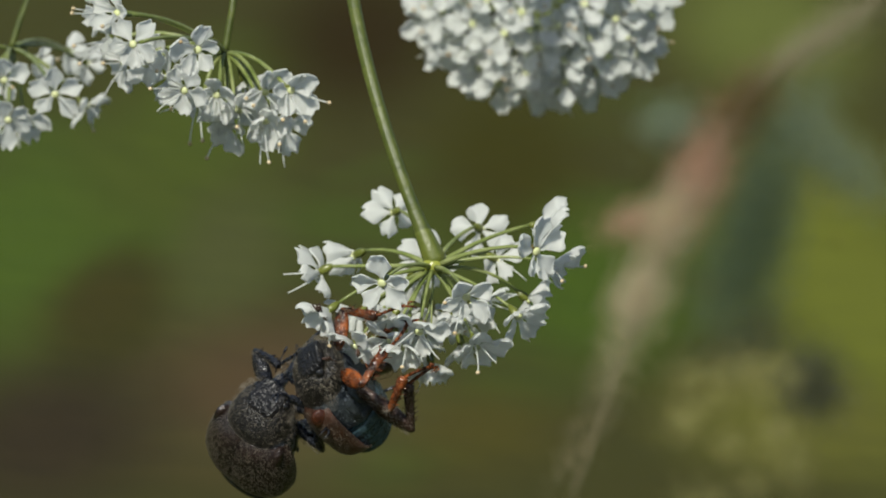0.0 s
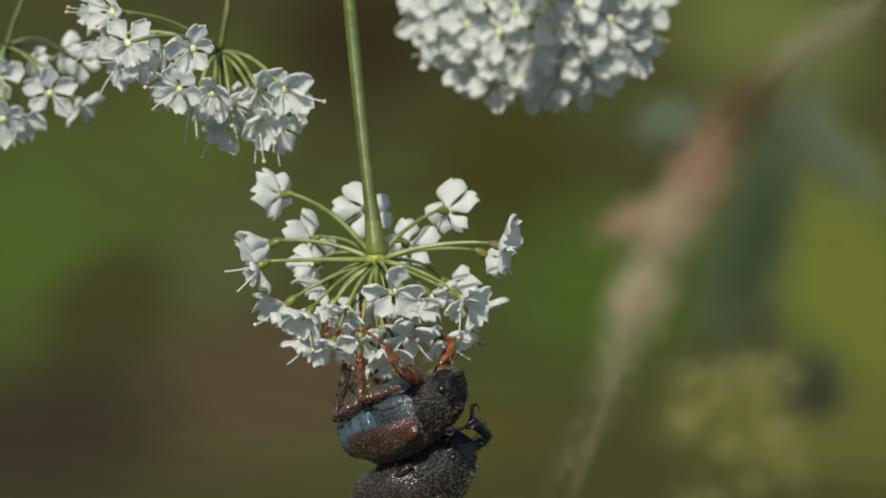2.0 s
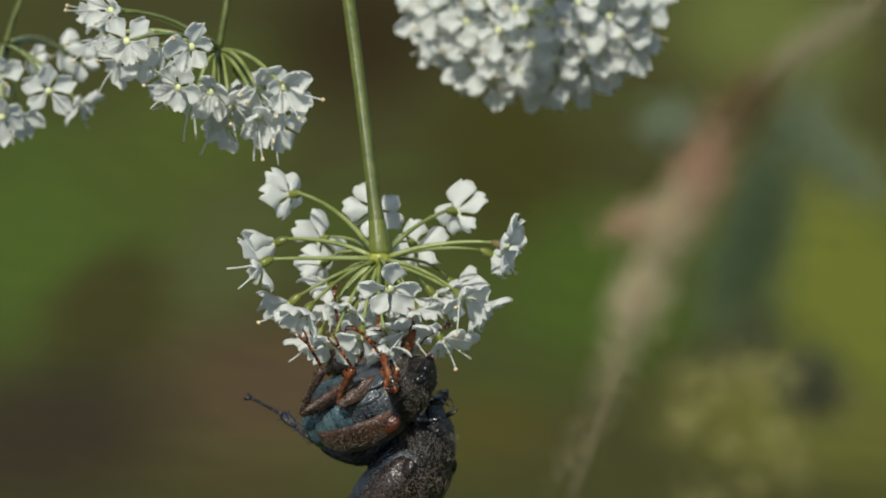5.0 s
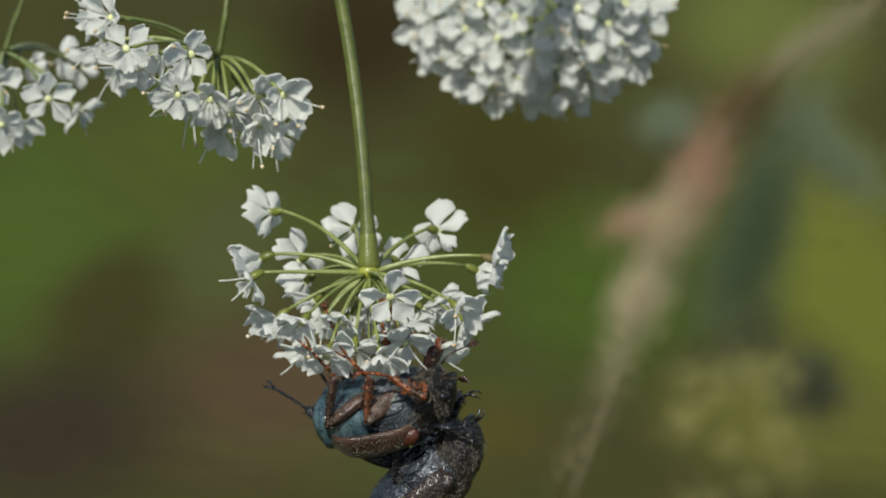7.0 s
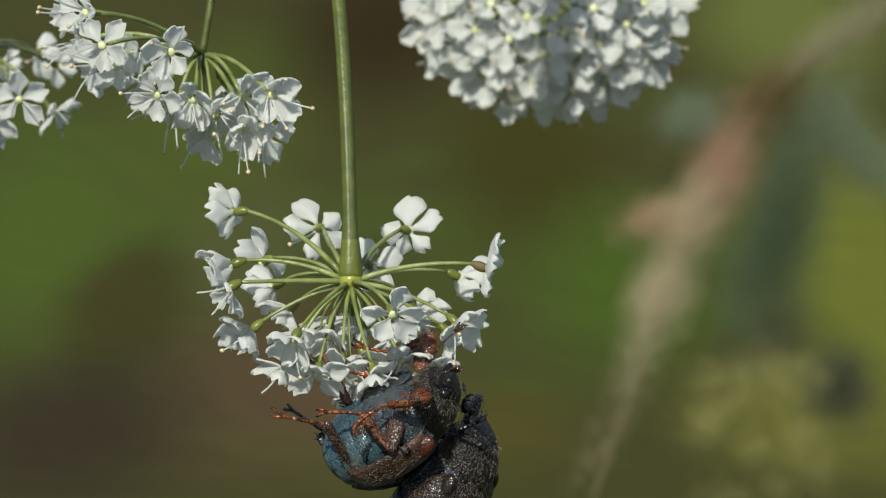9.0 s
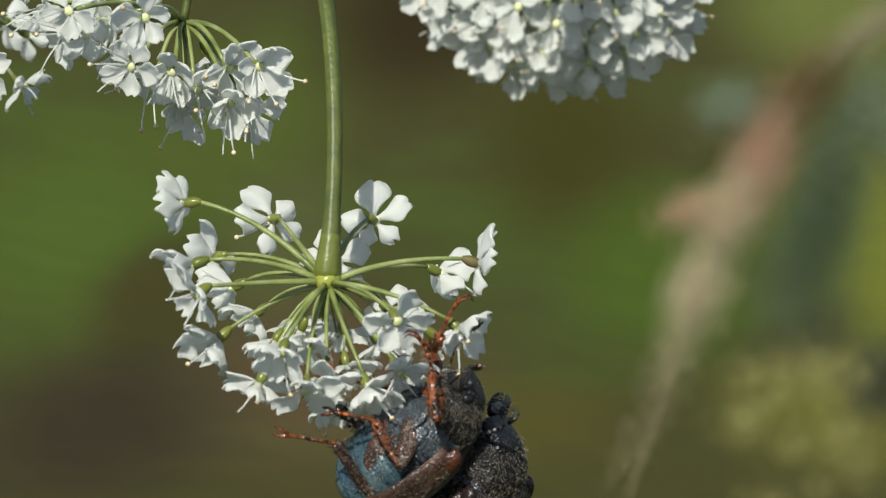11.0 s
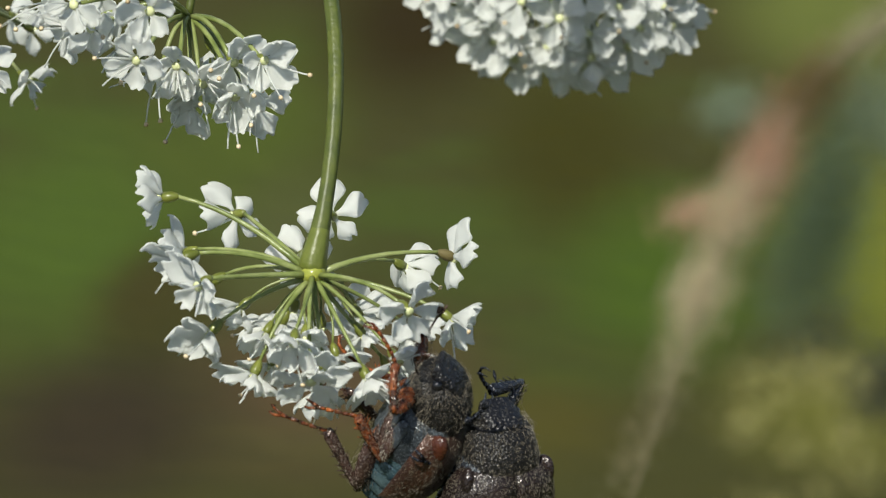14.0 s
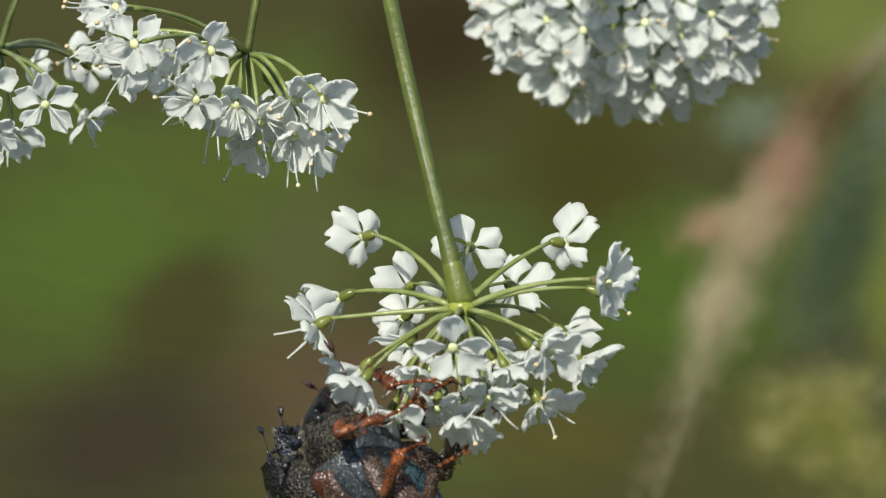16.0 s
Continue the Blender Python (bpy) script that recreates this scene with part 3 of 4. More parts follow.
def mother_plant():
    """The stalk that carries the umbel, beside and above the view."""
    top = new("umbel_plant")
    tagged(top, "tall green stalk that carries the white umbellets", "plant")
    node = Vector(bearing_point(640, -560, .178))
    path = [node, Vector(bearing_point(900, -760, .19)), Vector(bearing_point(1600, -760, .21)), Vector(bearing_point(2300, -300, .23)), Vector(bearing_point(2500, 600, .25))]
    foot = path[-1] + Vector((0.005, 0.01, 0))
    foot.z = -0.34
    top.location = foot
    pts = []
    full = path + [foot]
    for a, b in zip(full, full[1:]):
        pts += [a.lerp(b, u / 5) - foot for u in range(5)]
    pts.append(Vector((0, 0, 0)))
    for _ in range(3):
        pts = [pts[0]] + [(pts[i - 1] + pts[i] * 2 + pts[i + 1]) / 4 for i in range(1, len(pts) - 1)] + [pts[-1]]
    part("stalk", tube(pts, [0.0007 + 0.0012 * i / len(pts) for i in range(len(pts))], 12), STEM, top)
    for end in ((440, -420, .172), (250, -420, .18), (900, -420, .186), (570, -140, .163)):
        e = Vector(bearing_point(*end))
        part("ray", tube([(node.lerp(e, u / 6) + Vector((0, 0, 0.0006 * math.sin(math.pi * u / 6)))) - foot for u in range(7)], 0.00022, 8), STEM, top)


mother_plant()


# ---- beetles ----
FUR = {}


def leg_meshes(kind, mats):
    """Femur, tibia and tarsus, each along +z from its joint."""
    fl, tl, sl, fw = {"fore": (1.5, 1.5, 1.5, 0.36), "middle": (1.7, 1.6, 1.6, 0.36), "hind": (2.1, 2.1, 1.9, 0.50)}[kind]
    f = tube([Vector((0, 0, z * fl * MM)) for z in (-0.05, 0.05, 0.25, 0.5, 0.75, 0.95, 1.04)], [fw * k * MM for k in (0.35, 0.6, 0.95, 1.0, 0.85, 0.55, 0.3)], 12, flat=0.62)
    t = tube([Vector((0.06 * math.sin(3 * z) * MM, 0, z * tl * MM)) for z in (-0.04, 0.1, 0.35, 0.65, 0.92, 1.02)], [k * MM for k in (0.11, 0.15, 0.17, 0.19, 0.22, 0.15)], 10, flat=0.7)
    rng = random.Random(kind)
    br = bmesh.new()
    for _ in range(26):
        z, a = rng.uniform(0.2, 1.0) * tl, rng.uniform(0, 6.28)
        d = Vector((math.cos(a), math.sin(a), 0.7))
        p = Vector((0.17 * math.cos(a), 0.14 * math.sin(a), z))
        tube([p * MM, (p + d * 0.09) * MM, (p + d * 0.2) * MM], [0.028 * MM, 0.018 * MM, 0.005 * MM], 4, bm=br)
    s = bmesh.new()
    n = 5
    for k in range(n):
        z0, z1 = sl * k / n * 0.8, sl * (k + 0.92) / n * 0.8
        x0, x1 = 0.25 * (k / n) ** 2, 0.25 * ((k + 1) / n) ** 2
        tube([(x0 * MM, 0, z0 * MM), ((x0 + x1) / 2 * MM, 0, (z0 + z1) / 2 * MM), (x1 * MM, 0, z1 * MM)], [0.05 * MM, 0.06 * MM, 0.075 * MM], 7, bm=s)
    for sy in (-1, 1):
        tube([(0.25 * MM, 0.04 * sy * MM, 0.8 * sl * MM), (0.38 * MM, 0.10 * sy * MM, 0.92 * sl * MM), (0.6 * MM, 0.12 * sy * MM, 0.98 * sl * MM), (0.75 * MM, 0.1 * sy * MM, 0.9 * sl * MM)],
             [0.055 * MM, 0.05 * MM, 0.035 * MM, 0.01 * MM], 5, bm=s)
    hv, hf = [], []
    for _ in range(260):
        z, a = rng.uniform(0.05, 0.98) * fl, rng.uniform(0, 6.28)
        k = fw * (0.55 + 0.42 * math.sin(math.pi * z / fl))
        p = Vector((k * math.cos(a), 0.62 * k * math.sin(a), z))
        d = Vector((math.cos(a), math.sin(a), rng.uniform(1.6, 3.6))).normalized() * rng.uniform(0.08, 0.17)
        q = Vector((-math.sin(a), math.cos(a), 0)) * 0.010
        b = len(hv)
        hv += [tuple((p + q) * MM), tuple((p - q) * MM), tuple((p * 0.97 + Vector((0, 0, 0.015))) * MM), tuple((p + d) * MM)]
        hf += [(b, b + 1, b + 3), (b + 1, b + 2, b + 3), (b + 2, b, b + 3)]
    FUR[kind] = bpy.data.meshes.new("hair")
    FUR[kind].from_pydata(hv, [], hf)
    FUR[kind].materials.append(HAIR)
    return (finish("femur", f, mats[0]), finish("tibia", t, mats[1]), finish("tarsus", s, mats[2])), finish("bristle", br, mats[1]), (fl * MM, tl * MM, sl * MM)


# the fore body is flexed downwards at the waist
WAIST = Vector((0, -0.3, 0.6))
FLEX = Matrix.Translation(WAIST * MM) @ pose(0, 0, 0, -25, 0, 0) @ Matrix.Translation(-WAIST * MM)
HIPS = {"fore": tuple((FLEX @ (Vector((0.6, 1.1, -0.95)) * MM)) / MM), "middle": (0.65, -0.5, -1.35), "hind": (0.6, -1.6, -1.4)}


def fuzz(parent, seed, n, length, lift=0.3, mat=None, keep=None):
    """Short pale hairs lying on the surface of a body part, swept backwards."""
    rng = random.Random(seed)
    faces = [f for f in parent.data.polygons if keep is None or keep(f.center / MM, f.normal)]
    weights = list(itertools.accumulate(f.area for f in faces))
    cos = parent.data.vertices
    vs, fs = [], []
    for f in rng.choices(faces, cum_weights=weights, k=n):
        q = [cos[v].co for v in f.vertices]
        u, v = rng.random(), rng.random()
        if len(q) == 4:
            p = q[0].lerp(q[1], u).lerp(q[3].lerp(q[2], u), v)
        else:
            p = q[0].lerp(q[rng.randrange(len(q))], u).lerp(f.center, v)
        out = f.normal
        lay = Vector((rng.gauss(0, 0.3), -0.9 + rng.gauss(0, 0.3), rng.gauss(0, 0.3)))
        lay = (lay - out * lay.dot(out)).normalized()
        L = length * rng.uniform(0.6, 1.35) * MM
        side = out.cross(lay) * 0.0046 * MM
        p = p + out * 0.004 * MM
        mid = p + lay * (0.5 * L) + out * (lift * 0.45 * L)
        b = len(vs)
        vs += [tuple(p + side), tuple(p - side), tuple(mid + side * 0.8), tuple(mid - side * 0.8), tuple(mid + out * 0.01 * MM), tuple(p + lay * L + out * (lift * 0.5 * L))]
        fs += [(b, b + 1, b + 4), (b, b + 4, b + 2), (b + 1, b + 3, b + 4), (b + 2, b + 4, b + 5), (b + 4, b + 3, b + 5)]
    me = bpy.data.meshes.new("hair")
    me.from_pydata(vs, [], fs)
    me.materials.append(mat or HAIR)
    return tagged(link("hair", me, parent), "short pale golden hairs", kind="stuff")


def beetle(label, mats, seed):
    """Origin at the waist, head along +y, back along +z."""
    pron, wing, belly, chest, leg = mats
    ob = new("beetle")
    tagged(ob, label, "beetle", group="beetle pair")
    # fore body
    secs = [(-0.30, 1.10, 0.84, 0.84, -0.1), (-0.1, 1.22, 0.96, 0.92, -0.1), (0.25, 1.26, 1.03, 0.96, -0.12), (0.7, 1.20, 1.0, 0.92, -0.14), (1.1, 1.10, 0.88, 0.84, -0.18), (1.34, 0.99, 0.76, 0.74, -0.22), (1.48, 0.86, 0.62, 0.62, -0.26), (1.56, 0.66, 0.46, 0.48, -0.30)]
    pronotum = part("pronotum", loft(secs, 32), pron, ob, "domed dark pronotum with fine scales")
    fuzz(pronotum, seed + 1, 2400, 0.11)
    fuzz(pronotum, seed + 5, 700, 0.17, 1.3, None, lambda c, q: c.y > 1.0 or c.y < -0.1)
    fuzz(pronotum, seed + 4, 260, 0.22, 1.8, None, lambda c, q: -0.6 < c.z < -0.1 and abs(q.x) > 0.6)
    hd = loft([(-0.78, 0.40, 0.05, 0.30, -0.02), (-0.74, 0.56, 0.10, 0.40, 0.0), (-0.60, 0.70, 0.16, 0.48, 0.02), (-0.35, 0.78, 0.20, 0.52, 0.03), (0.0, 0.80, 0.21, 0.50, 0.03), (0.30, 0.77, 0.19, 0.42, 0.03), (0.52, 0.71, 0.15, 0.32, 0.04),
               (0.62, 0.67, 0.13, 0.24, 0.08), (0.70, 0.62, 0.13, 0.16, 0.10), (0.75, 0.56, 0.09, 0.10, 0.10), (0.76, 0.40, 0.04, 0.05, 0.10)], 36, power=2.5)
    hd.transform(pose(0, 1.52 * MM, 0.12 * MM, -48, 0, 0) @ Matrix.Diagonal((0.84, 0.86, 1.1, 1)))
    head = part("head", hd, HEAD, ob, "black head with a flat rounded clypeus")
    for sx in (-1, 1):
        part("eye", ball(0.2 * MM), EYE, head, "shiny black eye", Matrix.Translation((0.66 * sx * MM, 1.56 * MM, -0.14 * MM)))
        an = tube([Vector(p) * MM for p in ((0.55 * sx, 2.0, -0.95), (0.8 * sx, 2.4, -1.0), (0.95 * sx, 2.75, -0.9), (1.1 * sx, 3.1, -0.75))], [0.04 * MM, 0.03 * MM, 0.03 * MM, 0.035 * MM], 6)
        for q in (-0.05, 0.0, 0.05):
            tube([Vector(p) * MM for p in ((1.1 * sx, 3.08, -0.75 + q), (1.18 * sx, 3.26, -0.70 + 1.6 * q), (1.27 * sx, 3.44, -0.65 + 2.6 * q))], [0.04 * MM, 0.085 * MM, 0.04 * MM], 6, bm=an, flat=0.6)
        an.transform(Matrix.Translation((0, -0.22 * MM, 0.15 * MM)))
        if leg is LEG_DARK:
            # folded down beside the mouth
            an.transform(Matrix.Translation((0.5 * sx * MM, 2.0 * MM, -0.95 * MM)) @ pose(0, 0, 0, -75, 0, 12 * sx) @ Matrix.Diagonal((0.7, 0.7, 0.7, 1)) @ Matrix.Translation((-0.5 * sx * MM, -2.0 * MM, 0.95 * MM)))
        part("antenna", an, LEG_BROWN if leg is not LEG_DARK else LEG_DARK, head, "short clubbed antenna")
    fuzz(head, seed + 6, 90, 0.06, 0.4)
    # hind body
    thorax = part("thorax", loft([(-2.15, 1.1, 0.6, 1.0, -0.28), (-1.95, 1.42, 0.85, 1.27, -0.25), (-1.6, 1.50, 0.95, 1.41, -0.22), (-1.2, 1.52, 1.0, 1.43, -0.2), (-0.5, 1.45, 1.0, 1.35, -0.2), (0.1, 1.2, 0.8, 1.05, -0.2), (0.3, 0.7, 0.4, 0.6, -0.2)], 28), chest, ob, "silvery blue scaled underside of the thorax")
    fuzz(thorax, seed + 3, 2200, 0.075, 0.15, HAIR_BLUE, lambda c, q: q.z < 0.5)
    for sx in (-1, 1):
        for nm, yy, xx, ln, wd, tilt in (("breast_plate", -0.70, 0.62, 0.66, 0.58, 16), ("side_plate", -0.95, 1.22, 0.62, 0.30, 48), ("coxa", -1.62, 0.80, 0.26, 0.74, 24)):
            bm = ball(1.0 * MM, 1.0, 3)
            for v in bm.verts:
                v.co = Vector((math.copysign(abs(v.co.x / MM) ** 0.8, v.co.x) * MM * wd, math.copysign(abs(v.co.y / MM) ** 0.8, v.co.y) * MM * ln, v.co.z * 0.12))
            part(nm, bm, chest, ob, "silvery scaled plate of the underside", pose(xx * sx * MM, yy * MM, -(1.52 - 0.34 * xx * xx) * MM, 0, -tilt * sx, 8 * sx))
    # side lobes of the fore body and the shoulder calluses
    for sx in (-1, 1):
        bm = ball(1.0 * MM, 1.0, 3)
        for v in bm.verts:
            v.co = Vector((v.co.x * 0.13, v.co.y * 0.66 * (1 - 0.25 * v.co.y / MM), v.co.z * 0.52))
        lobe = part("side_lobe", bm, pron, ob, "silvery haired side lobe of the pronotum", pose(1.06 * sx * MM, 0.45 * MM, -0.42 * MM, 0, 24 * sx, 10 * sx))
        fuzz(lobe, seed + 10 + sx, 700, 0.10, 0.3)
        bm = ball(1.0 * MM, 1.0, 3)
        for v in bm.verts:
            v.co = Vector((v.co.x * 0.24, v.co.y * 0.62, v.co.z * 0.40))
        part("shoulder_callus", bm, CALLUS if leg is not LEG_DARK else wing, ob, "glossy dark red shoulder bump" if leg is not LEG_DARK else "", pose(1.37 * sx * MM, -0.62 * MM, 0.20 * MM, 0, 26 * sx, -4 * sx))
    y, k = -1.85, 0
    for ln, w, bot in ((0.30, 1.50, 1.36), (0.36, 1.54, 1.40), (0.40, 1.54, 1.36), (0.42, 1.48, 1.26), (0.44, 1.36, 1.08)):
        bm = loft([(y + 0.12, w - 0.05, 0.9, bot - 0.05, -0.1), (y + 0.03, w - 0.012, 0.95, bot - 0.012, -0.1), (y - ln * 0.5, w - 0.005, 0.97, bot - 0.004, -0.1), (y - ln + 0.02, w, 0.95, bot, -0.1), (y - ln - 0.02, w - 0.02, 0.93, bot - 0.02, -0.1)], 32)
        part("abdomen_segment", bm, belly, ob, "bluish scaled belly ring")
        y -= ln
    part("pygidium", loft([(y + 0.12, 1.3, 0.9, 0.94, -0.05), (y - 0.1, 1.2, 0.78, 0.86, -0.1), (y - 0.3, 0.98, 0.66, 0.68, -0.2), (y - 0.45, 0.62, 0.42, 0.42, -0.3), (y - 0.52, 0.25, 0.16, 0.16, -0.32)], 24), belly, ob, "bluish rounded tail plate")
    for sx in (-1, 1):
        bm = bmesh.new()
        rows_ = []
        for i in range(13):
            u = i / 12
            yy = -0.15 - 3.35 * u
            w = 1.70 * (0.78 + 0.36 * math.sin(math.pi * min(1, 0.12 + 0.62 * u))) * (1 if u < 0.75 else 1 - 2.6 * (u - 0.75) ** 1.6)
            h = 1.18 * (0.72 + 0.4 * math.sin(math.pi * min(1, 0.1 + 0.7 * u))) * (1 if u < 0.7 else 1 - 1.5 * (u - 0.7) ** 1.5)
            w, h = (q * (0.80 + 0.20 * math.sqrt(min(1, u / 0.15))) for q in (w, h))
            r_ = []
            for j in range(11):
                a = j / 10 * math.radians(98)
                r_.append((sx * (0.02 + w * math.sin(a) ** 0.9), yy, h * (math.copysign(abs(math.cos(a)) ** 0.8, math.cos(a))) - 0.1 + 0.05 * math.sin(a * 4) ** 2 - 0.10 * max(0.0, a - 1.35)))
            rows_.append(r_)
        a_ = [[bm.verts.new(Vector(p) * MM) for p in r_] for r_ in rows_]
        b_ = [[bm.verts.new(Vector((p[0] * 0.97, p[1] + 0.02, p[2] * 0.97 - 0.01)) * MM) for p in r_] for r_ in rows_]
        for g in (a_, b_):
            for p, q in zip(g, g[1:]):
                for j in range(10):
                    bm.faces.new((p[j], p[j + 1], q[j + 1], q[j]))
        for i in range(12):
            for j in (0, 10):
                bm.faces.new((a_[i][j], a_[i + 1][j], b_[i + 1][j], b_[i][j]))
        for i in (0, 12):
            for j in range(10):
                bm.faces.new((a_[i][j], a_[i][j + 1], b_[i][j + 1], b_[i][j]))
        fuzz(part("elytron", bm, wing, ob, "hard brown wing case"), seed + 8 + sx, 2600, 0.085, 0.2, HAIR, lambda c, q: q.z + abs(q.x) > 0.2)
    for child in ob.children:
        if child.name.split(".")[0] in ("pronotum", "head", "side_lobe"):
            child.matrix_local = FLEX @ child.matrix_local
    legs = {}
    for kind in ("fore", "middle", "hind"):
        mm = (leg, leg, leg) if leg is LEG_DARK or kind == "fore" else (LEG_BROWN, leg if kind == "middle" else LEG_BROWN, leg)
        meshes, bristle, sizes = leg_meshes(kind, mm)
        for sx in (-1, 1):
            legs[kind, sx] = ([link(n, me, ob) for n, me in zip(("femur", "tibia", "tarsus"), meshes)], sizes)
            tagged(link("bristle", bristle, legs[kind, sx][0][1]), "stiff short bristles", kind="stuff")
            tagged(link("hair", FUR[kind], legs[kind, sx][0][1], "", Matrix.Diagonal((0.55, 0.75, 0.9, 1))), "short pale golden hairs", kind="stuff")
            tagged(link("hair", FUR[kind], legs[kind, sx][0][0]), "short pale golden hairs", kind="stuff")
    return ob, legs


female, female_legs = beetle("dark scaly scarab beetle with blue belly, clinging to florets", (SCALY, WING, BELLY, CHEST, LEG_RED), 50)
male, male_legs = beetle("black scarab beetle riding on the other beetle's back", (SCALY, WING_DARK, CHEST_DARK, CHEST_DARK, LEG_DARK), 70)


def leg_pose(hip, foot, pole, sizes):
    """Poses of femur, tibia and tarsus in the beetle's space: the tarsus ends near foot, the knee bends towards pole."""
    fl, tl, sl = sizes
    hip, foot, pole = Vector(hip) * MM, Vector(foot) * MM, Vector(pole)
    d = foot - hip
    ankle = foot - d.normalized() * sl * 0.55
    d = ankle - hip
    L = min(max(d.length, 0.4 * (fl + tl)), 0.985 * (fl + tl))
    w = d.normalized()
    ankle = hip + w * L
    c = (fl * fl + L * L - tl * tl) / (2 * fl * L)
    side = (pole - w * pole.dot(w)).normalized()
    knee = hip + w * (fl * c) + side * (fl * math.sqrt(max(0, 1 - c * c)))
    way = ((foot - ankle).normalized() * 0.8 + (ankle - knee).normalized() * 0.4)
    return frame_on(hip, knee - hip, pole), frame_on(knee, ankle - knee, pole), frame_on(ankle, way, pole)


# ---- a passing gnat ----
def gnat():
    ob = new("gnat")
    tagged(ob, "tiny pale yellowish gnat flying past", "fly")
    part("body", loft([(-0.7, 0.05, 0.05, 0.05, 0), (-0.4, 0.14, 0.14, 0.14, 0), (0.0, 0.16, 0.18, 0.16, 0), (0.3, 0.18, 0.2, 0.18, 0.02), (0.55, 0.12, 0.12, 0.12, 0), (0.7, 0.05, 0.05, 0.05, 0)], 10), DRY, ob)
    for sx in (-1, 1):
        part("wing", leaf_bm(0.7 * MM, 0.22 * MM, 0.1), HAIR, ob, "", pose(0.1 * sx * MM, 0.2 * MM, 0.15 * MM, 0, 0, -75 * sx))
    return ob


fly = gnat()


# ---- what moves ----
def motions():
    flower_rows = [
        (0, pose(-0.000378, 0.000306, -0.000749, 65.21, -6.34, -27.95)), (0.5, pose(-0.001399, 0.000675, -0.000962, 67.38, -3.96, -20.56)),
        (1, pose(-0.001457, 0.000789, -0.000929, 69.41, -2.65, -15.64)), (1.5, pose(-0.002268, 0.000458, -0.000723, 68.51, -0.69, -4.69)),
        (2, pose(-0.002537, 0.000385, -0.000511, 69.96, 1.70, 1.41)), (2.5, pose(-0.002659, 0.000456, -0.000481, 70.68, 1.82, 0.54)),
        (3, pose(-0.002941, 0.000559, -0.000530, 70.61, 2.50, -0.01)), (3.5, pose(-0.002551, 0.000603, -0.000340, 73.48, 1.21, -1.64)),
        (4, pose(-0.002115, 0.000476, -0.000332, 71.46, 0.76, -4.17)), (5.25, pose(-0.002531, 0.000619, -0.000568, 68.66, 1.48, -0.78)),
        (6.5, pose(-0.002947, 0.000763, -0.000803, 65.91, 2.37, 2.58)), (7, pose(-0.002830, 0.000784, -0.001132, 66.40, 2.69, 3.34)),
        (7.5, pose(-0.002440, 0.000997, -0.001196, 68.93, 1.98, 0.20)), (8, pose(-0.003671, 0.001203, -0.001458, 68.29, 4.30, 10.14)),
        (9.25, pose(-0.003392, -0.000004, -0.001099, 69.90, 4.75, 11.74)), (10.5, pose(-0.003114, -0.001210, -0.000741, 71.52, 5.16, 13.36)),
        (11, pose(-0.003855, -0.001017, -0.000614, 71.08, 5.76, 20.70)), (11.5, pose(-0.004152, -0.000524, -0.000355, 70.00, 7.10, 23.77)),
        (12, pose(-0.004579, -0.000239, -0.000309, 70.00, 8.81, 29.29)), (12.5, pose(-0.004805, 0.000245, -0.000655, 67.10, 13.55, 40.31)),
        (13, pose(-0.005024, 0.000180, -0.000385, 69.00, 9.92, 37.74)), (13.5, pose(-0.004615, 0.000218, -0.000503, 70.29, 9.25, 32.38)),
        (14, pose(-0.004436, 0.000413, -0.000700, 71.67, 8.66, 32.01)), (14.5, pose(-0.004231, 0.000927, -0.000956, 70.89, 8.97, 29.59)),
        (15, pose(-0.003115, 0.000011, -0.000696, 75.00, 4.00, 11.02)), (15.5, pose(-0.001442, -0.000089, -0.001421, 71.76, 1.73, 8.25)),
        (16, pose(-0.000358, -0.001048, -0.000935, 70.01, -4.94, -8.54)),
    ]
    # the stem's places by the same times: half way up, and where it leaves the view
    stem_mid = [
        (-0.002120, 0.002470, 0.003841), (-0.002840, 0.002848, 0.003751), (-0.002798, 0.002926, 0.003732), (-0.003117, 0.002572, 0.003816),
        (-0.003071, 0.002437, 0.003849), (-0.003115, 0.002489, 0.003837), (-0.003485, 0.002598, 0.003810), (-0.003117, 0.002562, 0.003819),
        (-0.002725, 0.002460, 0.003843), (-0.003065, 0.002684, 0.003790), (-0.003405, 0.002907, 0.003736), (-0.003169, 0.003005, 0.003713),
        (-0.002999, 0.003195, 0.003668), (-0.003940, 0.003464, 0.003603), (-0.003537, 0.002158, 0.003619), (-0.003135, 0.000851, 0.003635),
        (-0.003676, 0.001006, 0.003587), (-0.003931, 0.001419, 0.003492), (-0.004168, 0.001807, 0.003890), (-0.004234, 0.002277, 0.003313),
        (-0.004389, 0.002119, 0.003372), (-0.004088, 0.002177, 0.003376), (-0.003820, 0.002400, 0.003337), (-0.003686, 0.002957, 0.003209),
        (-0.003312, 0.001990, 0.003562), (-0.001904, 0.002183, 0.003876), (-0.001663, 0.001159, 0.004096),
    ]
